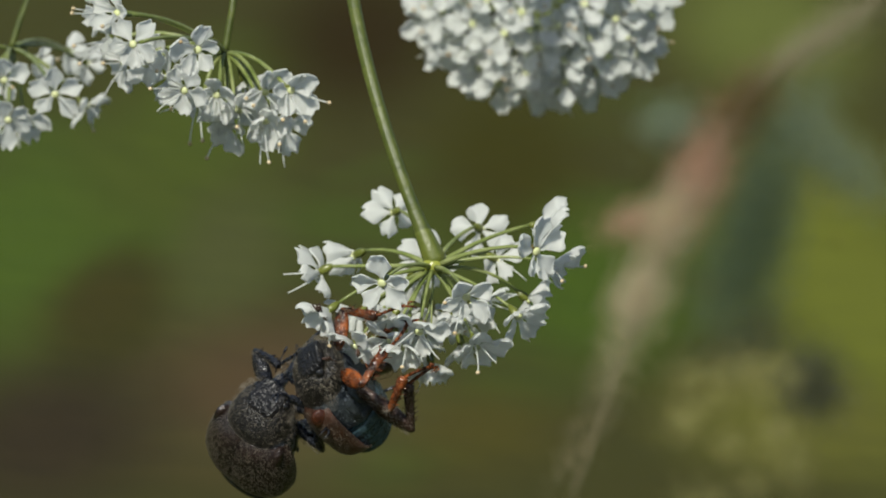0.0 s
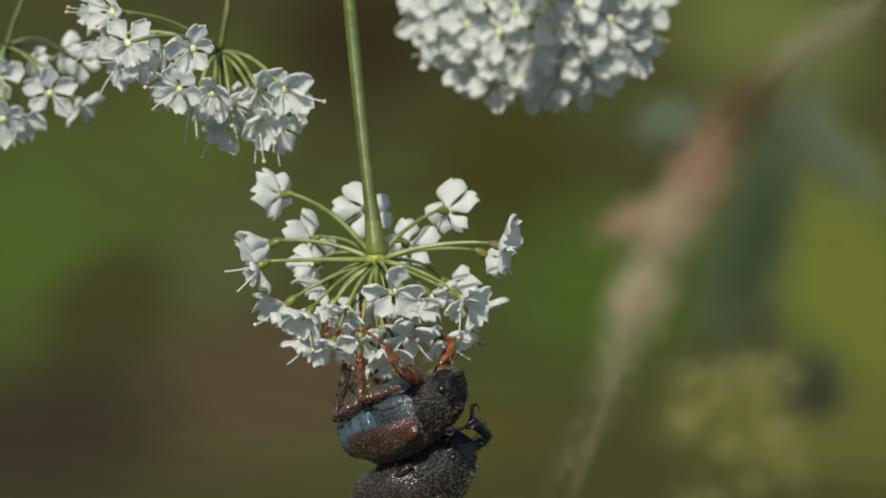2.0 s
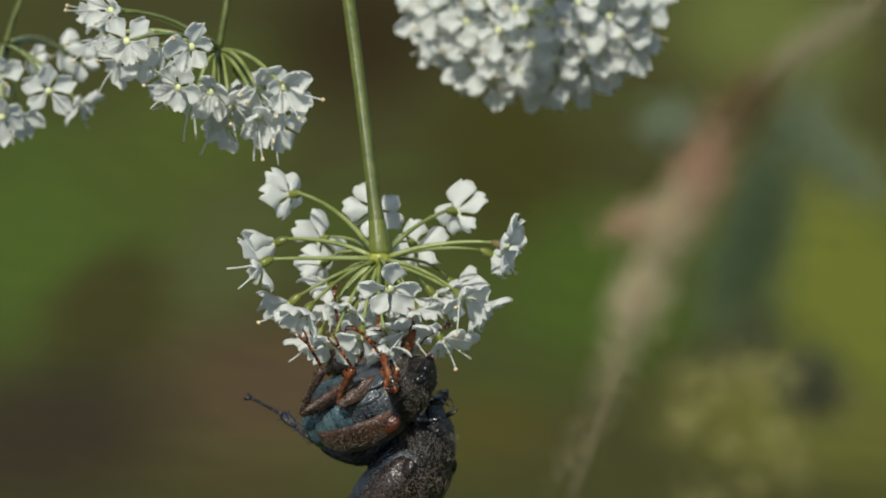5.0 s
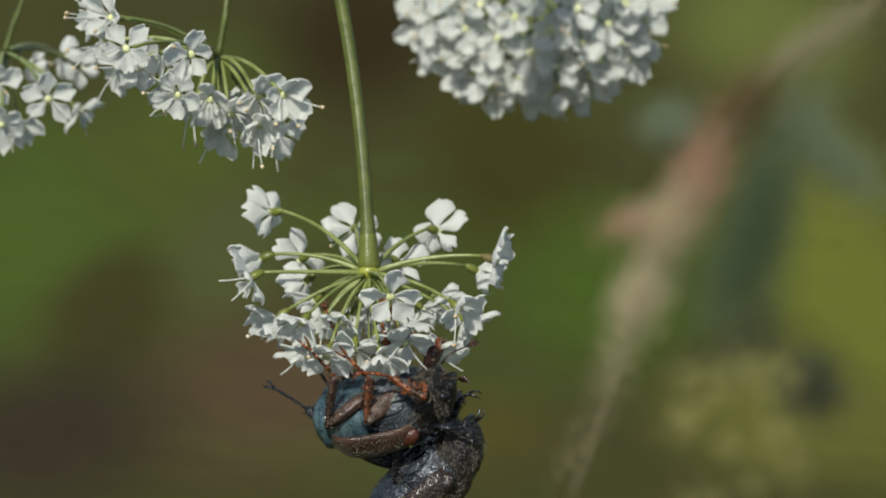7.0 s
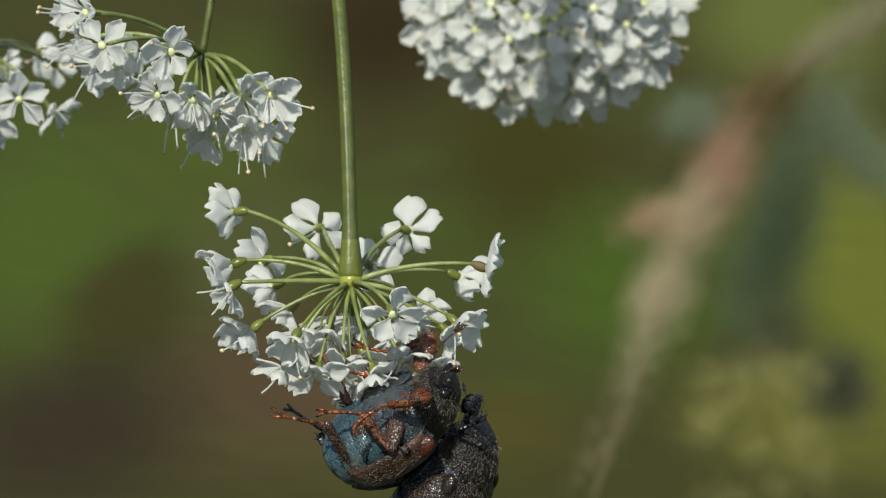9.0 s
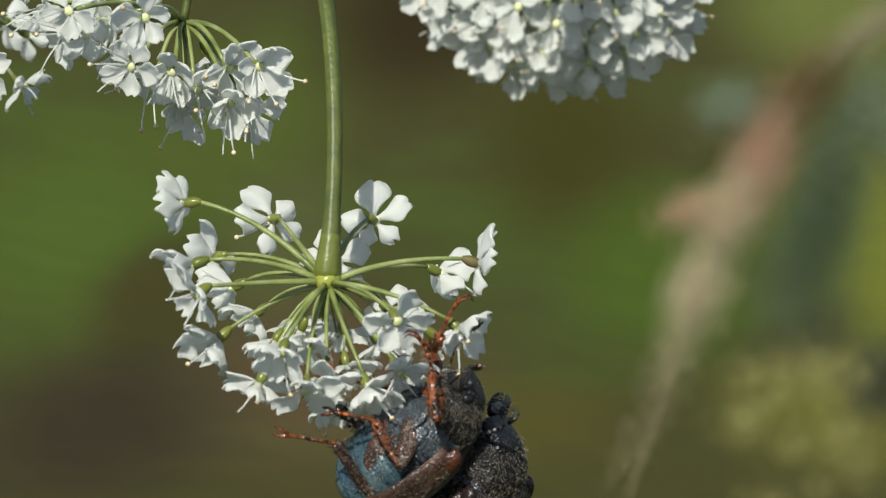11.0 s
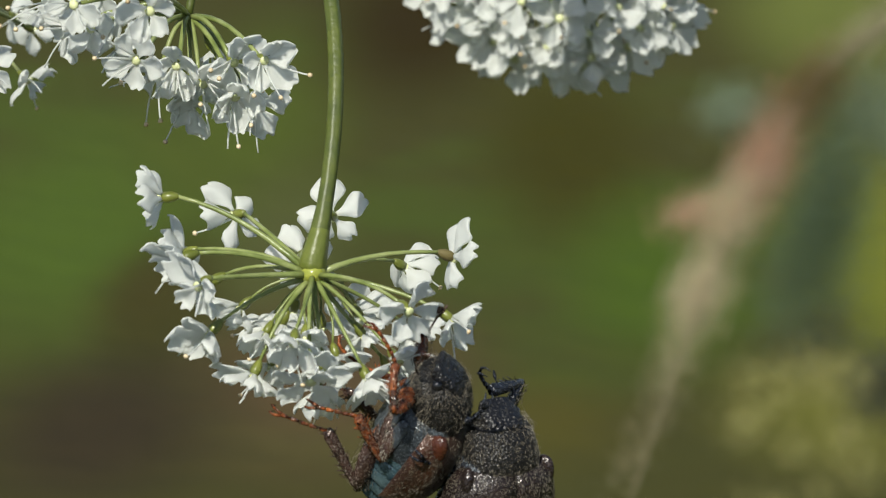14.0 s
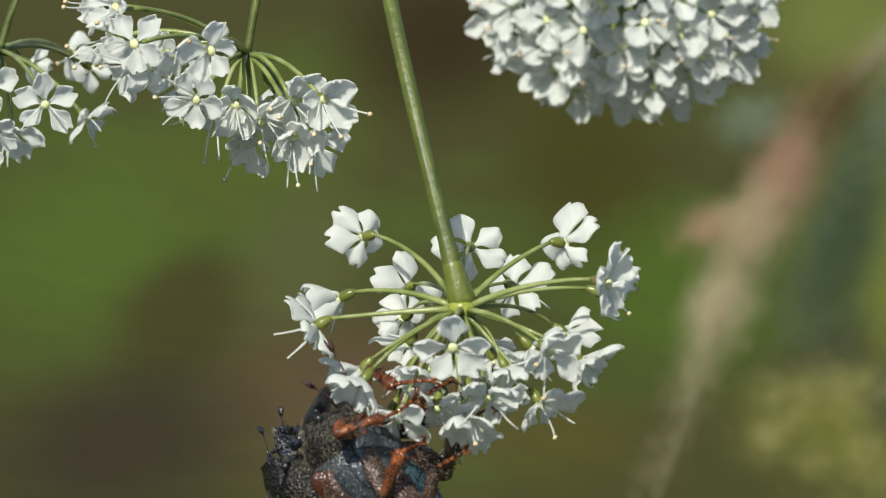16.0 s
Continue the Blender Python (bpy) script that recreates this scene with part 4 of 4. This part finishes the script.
    stem_top = [
        (-0.003486, 0.005972, 0.008411), (-0.003824, 0.006353, 0.008333), (-0.003562, 0.006432, 0.008317), (-0.003861, 0.006075, 0.008390),
        (-0.003639, 0.005939, 0.008418), (-0.003771, 0.005991, 0.008408), (-0.004081, 0.006102, 0.008385), (-0.004036, 0.006065, 0.008392),
        (-0.003508, 0.005963, 0.008413), (-0.003733, 0.006188, 0.008367), (-0.003957, 0.006413, 0.008321), (-0.003982, 0.006511, 0.008301),
        (-0.003700, 0.006703, 0.008261), (-0.004368, 0.006975, 0.008205), (-0.003928, 0.005551, 0.007764), (-0.003487, 0.004128, 0.007322),
        (-0.004055, 0.004281, 0.007268), (-0.004206, 0.004699, 0.007185), (-0.004302, 0.004969, 0.007141), (-0.004295, 0.005567, 0.007034),
        (-0.004434, 0.005407, 0.007087), (-0.004183, 0.005464, 0.007094), (-0.003984, 0.005688, 0.007062), (-0.003774, 0.006251, 0.006953),
        (-0.003614, 0.005268, 0.007278), (-0.002657, 0.005443, 0.007605), (-0.002698, 0.004405, 0.007794),
    ]
    female_rows = [
        (0, pose(-0.004897, -0.002069, -0.004585, 128.34, 36.57, -77.79)), (0.5, pose(-0.003455, -0.001406, -0.006937, 157.97, 20.85, -26.19)),
        (1, pose(-0.002068, -0.002218, -0.005929, 157.87, 4.60, 38.01)), (1.5, pose(-0.000528, -0.003509, -0.005596, 162.76, -4.05, 58.15)),
        (2, pose(-0.000203, -0.003975, -0.005237, 156.65, -3.39, 57.84)), (2.5, pose(-0.000753, -0.004016, -0.005048, 151.94, -3.14, 51.79)),
        (3, pose(-0.001837, -0.003837, -0.005006, 148.62, -6.96, 46.35)), (3.5, pose(-0.001111, -0.003783, -0.004779, 155.43, -0.75, 60.32)),
        (4, pose(-0.001225, -0.003528, -0.004837, 154.68, -5.91, 62.39)), (5.25, pose(-0.001328, -0.003060, -0.004919, 160.09, -17.17, 79.01)),
        (6.5, pose(-0.001430, -0.002591, -0.005000, 162.09, -29.48, 95.93)), (7, pose(-0.000705, -0.002304, -0.005622, 167.86, -18.31, 80.37)),
        (7.5, pose(-0.000937, -0.002502, -0.006139, 169.25, -15.56, 71.64)), (8, pose(-0.000990, -0.003437, -0.004879, 145.26, -26.72, 85.99)),
        (9.25, pose(-0.000292, -0.003677, -0.004811, 149.24, -18.71, 86.71)), (10.5, pose(0.000406, -0.003917, -0.004743, 153.17, -10.76, 87.97)),
        (11, pose(0.000185, -0.003736, -0.004425, 142.13, -16.24, 91.19)), (11.5, pose(0.000481, -0.003011, -0.004174, 148.20, -12.30, 97.59)),
        (12, pose(0.000451, -0.002561, -0.002599, 136.24, -4.90, 113.61)), (12.5, pose(0.000778, -0.002456, -0.001892, 129.90, -7.45, 120.18)),
        (13, pose(0.000091, -0.002633, -0.003113, 134.30, -7.66, 112.32)), (13.5, pose(-0.000162, -0.002899, -0.003942, 131.52, -14.40, 86.89)),
        (14, pose(-0.000107, -0.003042, -0.004050, 125.05, -21.26, 77.48)), (14.5, pose(-0.000932, -0.003144, -0.004405, 97.47, -36.26, 30.93)),
        (14.75, pose(-0.002019, -0.003190, -0.005020, 141.61, -34.56, -24.31)), (15, pose(-0.003105, -0.003236, -0.005636, 166.36, -7.09, -62.30)),
        (15.5, pose(-0.002555, -0.003908, -0.005954, 177.96, 2.33, -72.90)), (16, pose(-0.004395, -0.003977, -0.004554, 131.04, 14.18, -103.19)),
    ]
    male_rows = [
        (0, pose(-0.007142, -0.001456, -0.006510, 121.94, 29.17, -29.37)), (0.5, pose(-0.004837, -0.001645, -0.009772, 116.91, 26.78, -14.39)),
        (1, pose(-0.002997, -0.002366, -0.008535, 107.15, 29.29, 11.81)), (1.5, pose(-0.000203, -0.003150, -0.008374, 109.44, 24.97, 23.17)),
        (2, pose(-0.000124, -0.003596, -0.007988, 123.54, 38.76, 21.46)), (2.5, pose(-0.000365, -0.003733, -0.007577, 109.59, 26.41, 10.92)),
        (3, pose(-0.001646, -0.003661, -0.007444, 104.15, 18.15, 10.55)), (3.5, pose(-0.001062, -0.003500, -0.007136, 122.87, 28.17, 37.54)),
        (4, pose(-0.000599, -0.003095, -0.007335, 117.86, 20.12, 41.12)), (5.25, pose(-0.000450, -0.002685, -0.007336, 129.29, 11.99, 61.21)),
        (6.5, pose(-0.000301, -0.002276, -0.007338, 137.11, 0.74, 78.98)), (7, pose(0.000662, -0.002025, -0.007863, 137.88, 4.93, 74.72)),
        (7.5, pose(0.000100, -0.002364, -0.008345, 133.39, 8.08, 70.02)), (8, pose(0.000386, -0.002772, -0.007098, 131.07, 10.25, 63.62)),
        (9.25, pose(0.000947, -0.002978, -0.007179, 126.74, 12.35, 56.84)), (10.5, pose(0.001507, -0.003184, -0.007260, 122.15, 13.92, 49.85)),
        (11, pose(0.001466, -0.003193, -0.006363, 118.49, 7.86, 50.69)), (11.5, pose(0.002247, -0.002614, -0.006020, 114.34, 7.14, 62.36)),
        (12, pose(0.003089, -0.001976, -0.003419, 101.72, 11.29, 97.11)), (12.5, pose(0.003503, -0.001854, -0.002945, 99.01, 12.84, 104.04)),
        (13, pose(0.002966, -0.002161, -0.004203, 87.78, 8.42, 98.65)), (13.5, pose(0.001541, -0.002817, -0.005643, 109.62, 6.82, 35.01)),
        (14, pose(0.001648, -0.003150, -0.005675, 105.87, 0.73, 31.00)), (14.5, pose(0.000959, -0.003552, -0.005486, 91.00, -31.22, 27.51)),
        (15, pose(-0.002093, -0.003766, -0.007485, 120.52, -48.57, -16.24)), (15.5, pose(-0.003761, -0.004043, -0.008799, 152.12, -46.98, -51.04)),
        (16, pose(-0.005011, -0.003984, -0.006446, 162.46, -35.42, -60.46)),
    ]
    walk(flower, flower_rows)
    walk(female, female_rows)
    walk(male, male_rows)
    rows_left = [
    (0, pose(0.000000, -0.000000, 0.000000, 0.00, -0.00, 0.00)), (0.5, pose(-0.000197, -0.000034, -0.000127, 0.00, -0.00, 0.00)),
    (1, pose(-0.000087, -0.000068, -0.000253, 0.00, -0.00, 0.00)), (1.5, pose(-0.000284, -0.000028, -0.000106, 0.00, -0.00, 0.00)),
    (2, pose(-0.000197, 0.000011, 0.000042, 0.00, -0.00, 0.00)), (2.5, pose(-0.000219, 0.000011, 0.000042, 0.00, -0.00, 0.00)),
    (3, pose(-0.000524, 0.000017, 0.000063, 0.00, -0.00, 0.00)), (3.5, pose(-0.000415, 0.000028, 0.000106, 0.00, -0.00, 0.00)),
    (4, pose(-0.000066, 0.000045, 0.000169, 0.00, -0.00, 0.00)), (5.2, pose(-0.000306, 0.000028, 0.000106, 0.00, -0.00, 0.00)),
    (6.5, pose(-0.000634, 0.000034, 0.000127, 0.00, -0.00, 0.00)), (7, pose(-0.000262, -0.000045, -0.000169, 0.00, -0.00, 0.00)),
    (7.5, pose(-0.000087, -0.000096, -0.000359, 0.00, -0.00, 0.00)), (8, pose(-0.000787, -0.000158, -0.000591, 0.00, -0.00, 0.00)),
    (9.2, pose(-0.000412, -0.000131, -0.000476, 0.00, -0.00, 0.00)), (10.5, pose(0.000055, -0.000096, -0.000358, 0.00, -0.00, 0.00)),
    (11, pose(-0.000331, -0.000036, -0.000113, 0.00, -0.00, 0.00)), (11.5, pose(-0.000505, 0.000047, 0.000200, 0.00, -0.00, 0.00)),
    (12, pose(-0.000625, 0.000087, 0.000355, 0.00, -0.00, 0.00)), (12.5, pose(-0.000507, 0.000106, 0.000420, 0.00, -0.00, 0.00)),
    (13, pose(-0.000736, 0.000087, 0.000364, 0.00, -0.00, 0.00)), (13.5, pose(-0.000473, 0.000061, 0.000253, 0.00, -0.00, 0.00)),
    (14, pose(-0.000228, 0.000040, 0.000159, 0.00, -0.00, 0.00)), (14.5, pose(-0.000056, -0.000021, -0.000075, 0.00, -0.00, 0.00)),
    (15, pose(0.000033, -0.000112, -0.000418, 0.00, -0.00, 0.00)), (15.5, pose(0.001325, -0.000211, -0.000890, 0.00, -0.00, 0.00)),
    (16, pose(0.001035, -0.000142, -0.000612, 0.00, -0.00, 0.00)),
]
    walk(umbel_left, rows_left)
    walk(umbel_far, [
    (0, pose(0.000000, 0.000000, 0.000000, 0.00, -0.00, 0.00)), (0.5, pose(-0.000221, -0.000038, -0.000142, 0.00, -0.00, 0.00)),
    (1, pose(-0.000098, -0.000076, -0.000284, 0.00, -0.00, 0.00)), (1.5, pose(-0.000319, -0.000032, -0.000118, 0.00, -0.00, 0.00)),
    (2, pose(-0.000221, 0.000013, 0.000047, 0.00, -0.00, 0.00)), (2.5, pose(-0.000245, 0.000013, 0.000047, 0.00, -0.00, 0.00)),
    (3, pose(-0.000589, 0.000019, 0.000071, 0.00, -0.00, 0.00)), (3.5, pose(-0.000466, 0.000032, 0.000118, 0.00, -0.00, 0.00)),
    (4, pose(-0.000074, 0.000051, 0.000190, 0.00, -0.00, 0.00)), (5.2, pose(-0.000343, 0.000032, 0.000118, 0.00, -0.00, 0.00)),
    (6.5, pose(-0.000711, 0.000038, 0.000142, 0.00, -0.00, 0.00)), (7, pose(-0.000294, -0.000051, -0.000190, 0.00, -0.00, 0.00)),
    (7.5, pose(-0.000098, -0.000108, -0.000403, 0.00, -0.00, 0.00)), (8, pose(-0.000883, -0.000178, -0.000664, 0.00, -0.00, 0.00)),
    (9.2, pose(-0.000629, -0.000143, -0.000512, 0.00, -0.00, 0.00)), (10.5, pose(-0.000288, -0.000102, -0.000360, 0.00, -0.00, 0.00)),
    (11, pose(-0.000737, -0.000033, -0.000078, 0.00, -0.00, 0.00)), (11.5, pose(-0.000937, 0.000062, 0.000281, 0.00, -0.00, 0.00)),
    (12, pose(-0.001075, 0.000108, 0.000458, 0.00, -0.00, 0.00)), (12.5, pose(-0.000940, 0.000130, 0.000533, 0.00, -0.00, 0.00)),
    (13, pose(-0.001203, 0.000108, 0.000468, 0.00, -0.00, 0.00)), (13.5, pose(-0.000901, 0.000078, 0.000341, 0.00, -0.00, 0.00)),
    (14, pose(-0.000619, 0.000054, 0.000234, 0.00, -0.00, 0.00)), (14.5, pose(-0.000422, -0.000016, -0.000035, 0.00, -0.00, 0.00)),
    (15, pose(-0.000321, -0.000122, -0.000428, 0.00, -0.00, 0.00)), (15.5, pose(0.001162, -0.000236, -0.000970, 0.00, -0.00, 0.00)),
    (16, pose(0.000829, -0.000157, -0.000651, 0.00, -0.00, 0.00)),
])
    walk(umbel_dome, [
    (0, pose(-0.000000, -0.000000, 0.000000, 0.00, -0.00, 0.00)), (0.5, pose(-0.000251, -0.000043, -0.000162, 0.00, -0.00, 0.00)),
    (1, pose(-0.000112, -0.000087, -0.000323, 0.00, -0.00, 0.00)), (1.5, pose(-0.000363, -0.000036, -0.000135, 0.00, -0.00, 0.00)),
    (2, pose(-0.000251, 0.000014, 0.000054, 0.00, -0.00, 0.00)), (2.5, pose(-0.000279, 0.000014, 0.000054, 0.00, -0.00, 0.00)),
    (3, pose(-0.000669, 0.000022, 0.000081, 0.00, -0.00, 0.00)), (3.5, pose(-0.000530, 0.000036, 0.000135, 0.00, -0.00, 0.00)),
    (4, pose(-0.000084, 0.000058, 0.000215, 0.00, -0.00, 0.00)), (5.2, pose(-0.000390, 0.000036, 0.000135, 0.00, -0.00, 0.00)),
    (6.5, pose(-0.000809, 0.000043, 0.000162, 0.00, -0.00, 0.00)), (7, pose(-0.000335, -0.000058, -0.000215, 0.00, -0.00, 0.00)),
    (7.5, pose(-0.000112, -0.000123, -0.000458, 0.00, -0.00, 0.00)), (8, pose(-0.001004, -0.000202, -0.000754, 0.00, -0.00, 0.00)),
    (9.2, pose(-0.000288, -0.000216, -0.000793, 0.00, -0.00, 0.00)), (10.5, pose(-0.000159, -0.000149, -0.000541, 0.00, -0.00, 0.00)),
    (11, pose(-0.000749, -0.000087, -0.000278, 0.00, -0.00, 0.00)), (11.5, pose(-0.001054, 0.000022, 0.000139, 0.00, -0.00, 0.00)),
    (12, pose(-0.001213, 0.000087, 0.000391, 0.00, -0.00, 0.00)), (12.5, pose(-0.000984, 0.000108, 0.000455, 0.00, -0.00, 0.00)),
    (13, pose(-0.001385, 0.000075, 0.000357, 0.00, -0.00, 0.00)), (13.5, pose(-0.001083, 0.000027, 0.000162, 0.00, -0.00, 0.00)),
    (14, pose(-0.000685, 0.000006, 0.000061, 0.00, -0.00, 0.00)), (14.5, pose(-0.000650, -0.000059, -0.000179, 0.00, -0.00, 0.00)),
    (15, pose(-0.000362, -0.000141, -0.000496, 0.00, -0.00, 0.00)), (15.5, pose(0.001430, -0.000234, -0.000985, 0.00, -0.00, 0.00)),
    (16, pose(0.001093, -0.000130, -0.000569, 0.00, -0.00, 0.00)),
])
    # the stem runs from the hub through both points and on
    n = len(stem_bits)
    keyed = [[] for _ in range(n)]
    for (t, m), q, up in zip(flower_rows, stem_mid, stem_top):
        hub, q, up = m @ Vector((0, 0.0003, 0)), Vector(q), Vector(up)
        b = (q - hub).length
        c = b + (up - q).length
        inv = m.inverted()
        places = []
        for k in range(n + 1):
            u = 0.0138 * k / n
            places.append(hub * ((u - b) * (u - c) / (b * c)) + q * (u * (u - c) / (b * (b - c))) + up * (u * (u - b) / (c * (c - b))))
        for k in range(n):
            keyed[k].append((t, inv @ frame_on(places[k], places[k + 1] - places[k], Vector((0, 1, 0)))))
    for k in range(n):
        walk(stem_bits[k], keyed[k])
    # legs
    def place_at(rows, t):
        """The pose of keyed rows at t, evenly between two rows."""
        for (a, ma), (b, mb) in zip(rows, rows[1:]):
            if a <= t <= b:
                return ma.lerp(mb, (t - a) / (b - a))
        return rows[-1][1]

    rng = random.Random(4)
    sx_wide = {"fore": 1.2, "middle": 1.5, "hind": 1.3}
    pole = {"fore": (0.8, 0.2, -0.3), "middle": (0.7, -0.9, -0.1), "hind": (0.5, -1, 0.25)}
    # where he holds her, in her space
    grip = {"fore": (0.95, 1.0, 0.45), "middle": (1.5, -1.3, 0.35)}

    def stretch(hip, aim, sizes, least):
        """The foot on the line from the hip to aim, within the leg's reach."""
        d = aim - hip
        return hip + d.normalized() * min(max(d.length, least), sum(sizes) / MM * 0.86)

    for legs, rows_ in ((female_legs, female_rows), (male_legs, male_rows)):
        for (kind, sx), (obs, sizes) in legs.items():
            hip = Vector(HIPS[kind])
            hip.x *= sx
            po = Vector(pole[kind])
            po.x *= sx
            keys = ([], [], [])
            w = Vector((0, 0, 0))
            for i, (t, m) in enumerate(rows_):
                dt = min(1.0, t - rows_[i - 1][0]) if i else 1.0
                w = w * (1 - 0.6 * dt) + Vector((rng.gauss(0, 0.3), rng.gauss(0, 0.3), rng.gauss(0, 0.3))) * math.sqrt(dt)
                late = min(1.0, max(0.0, (t - 8.5) / 2))
                if legs is female_legs:
                    # she holds on to the florets: the feet go to the underside of the umbellet
                    up = late if t < 14.4 else 0
                    c = (m.inverted() @ (place_at(flower_rows, t) @ Vector((0, -0.0026, 0.0012)))) / MM
                    aim = Vector((sx_wide[kind] * sx, c.y + {"fore": 1.3 + 1.6 * up, "middle": 0.1, "hind": -1.1}[kind], c.z * (1 - 0.25 * up)))
                    foot = stretch(hip, aim + w * 0.6, sizes, 2.1)
                elif kind == "hind":
                    foot = (Vector((1.8, -2.9, -6.2)) + w).lerp(Vector((1.7, -5.6, -3.0)), late)
                    foot.x *= sx
                else:
                    g = Vector(grip[kind])
                    g.x *= sx
                    aim = (m.inverted() @ (place_at(female_rows, t) @ (g * MM))) / MM
                    foot = stretch(hip, aim + w * 0.3, sizes, 1.9)
                for k, mm in zip(keys, leg_pose(hip, foot, po, sizes)):
                    k.append((t, mm))
            for ob, k in zip(obs, keys):
                walk(ob, k)
    walk(fly, [(0, pose(*(-0.02504, 0.03758, -0.01448))), (3.4, pose(*(-0.02424, 0.03744, -0.01500), 0, 0, 30)), (3.5, pose(*(-0.00922, 0.03701, -0.01661), 60, 0, 20)), (3.6, pose(*(-0.00225, 0.03376, -0.02873), 60, 0, 10)), (16, pose(*(-0.00091, 0.03272, -0.03261), 60, 0, 0))])


motions()
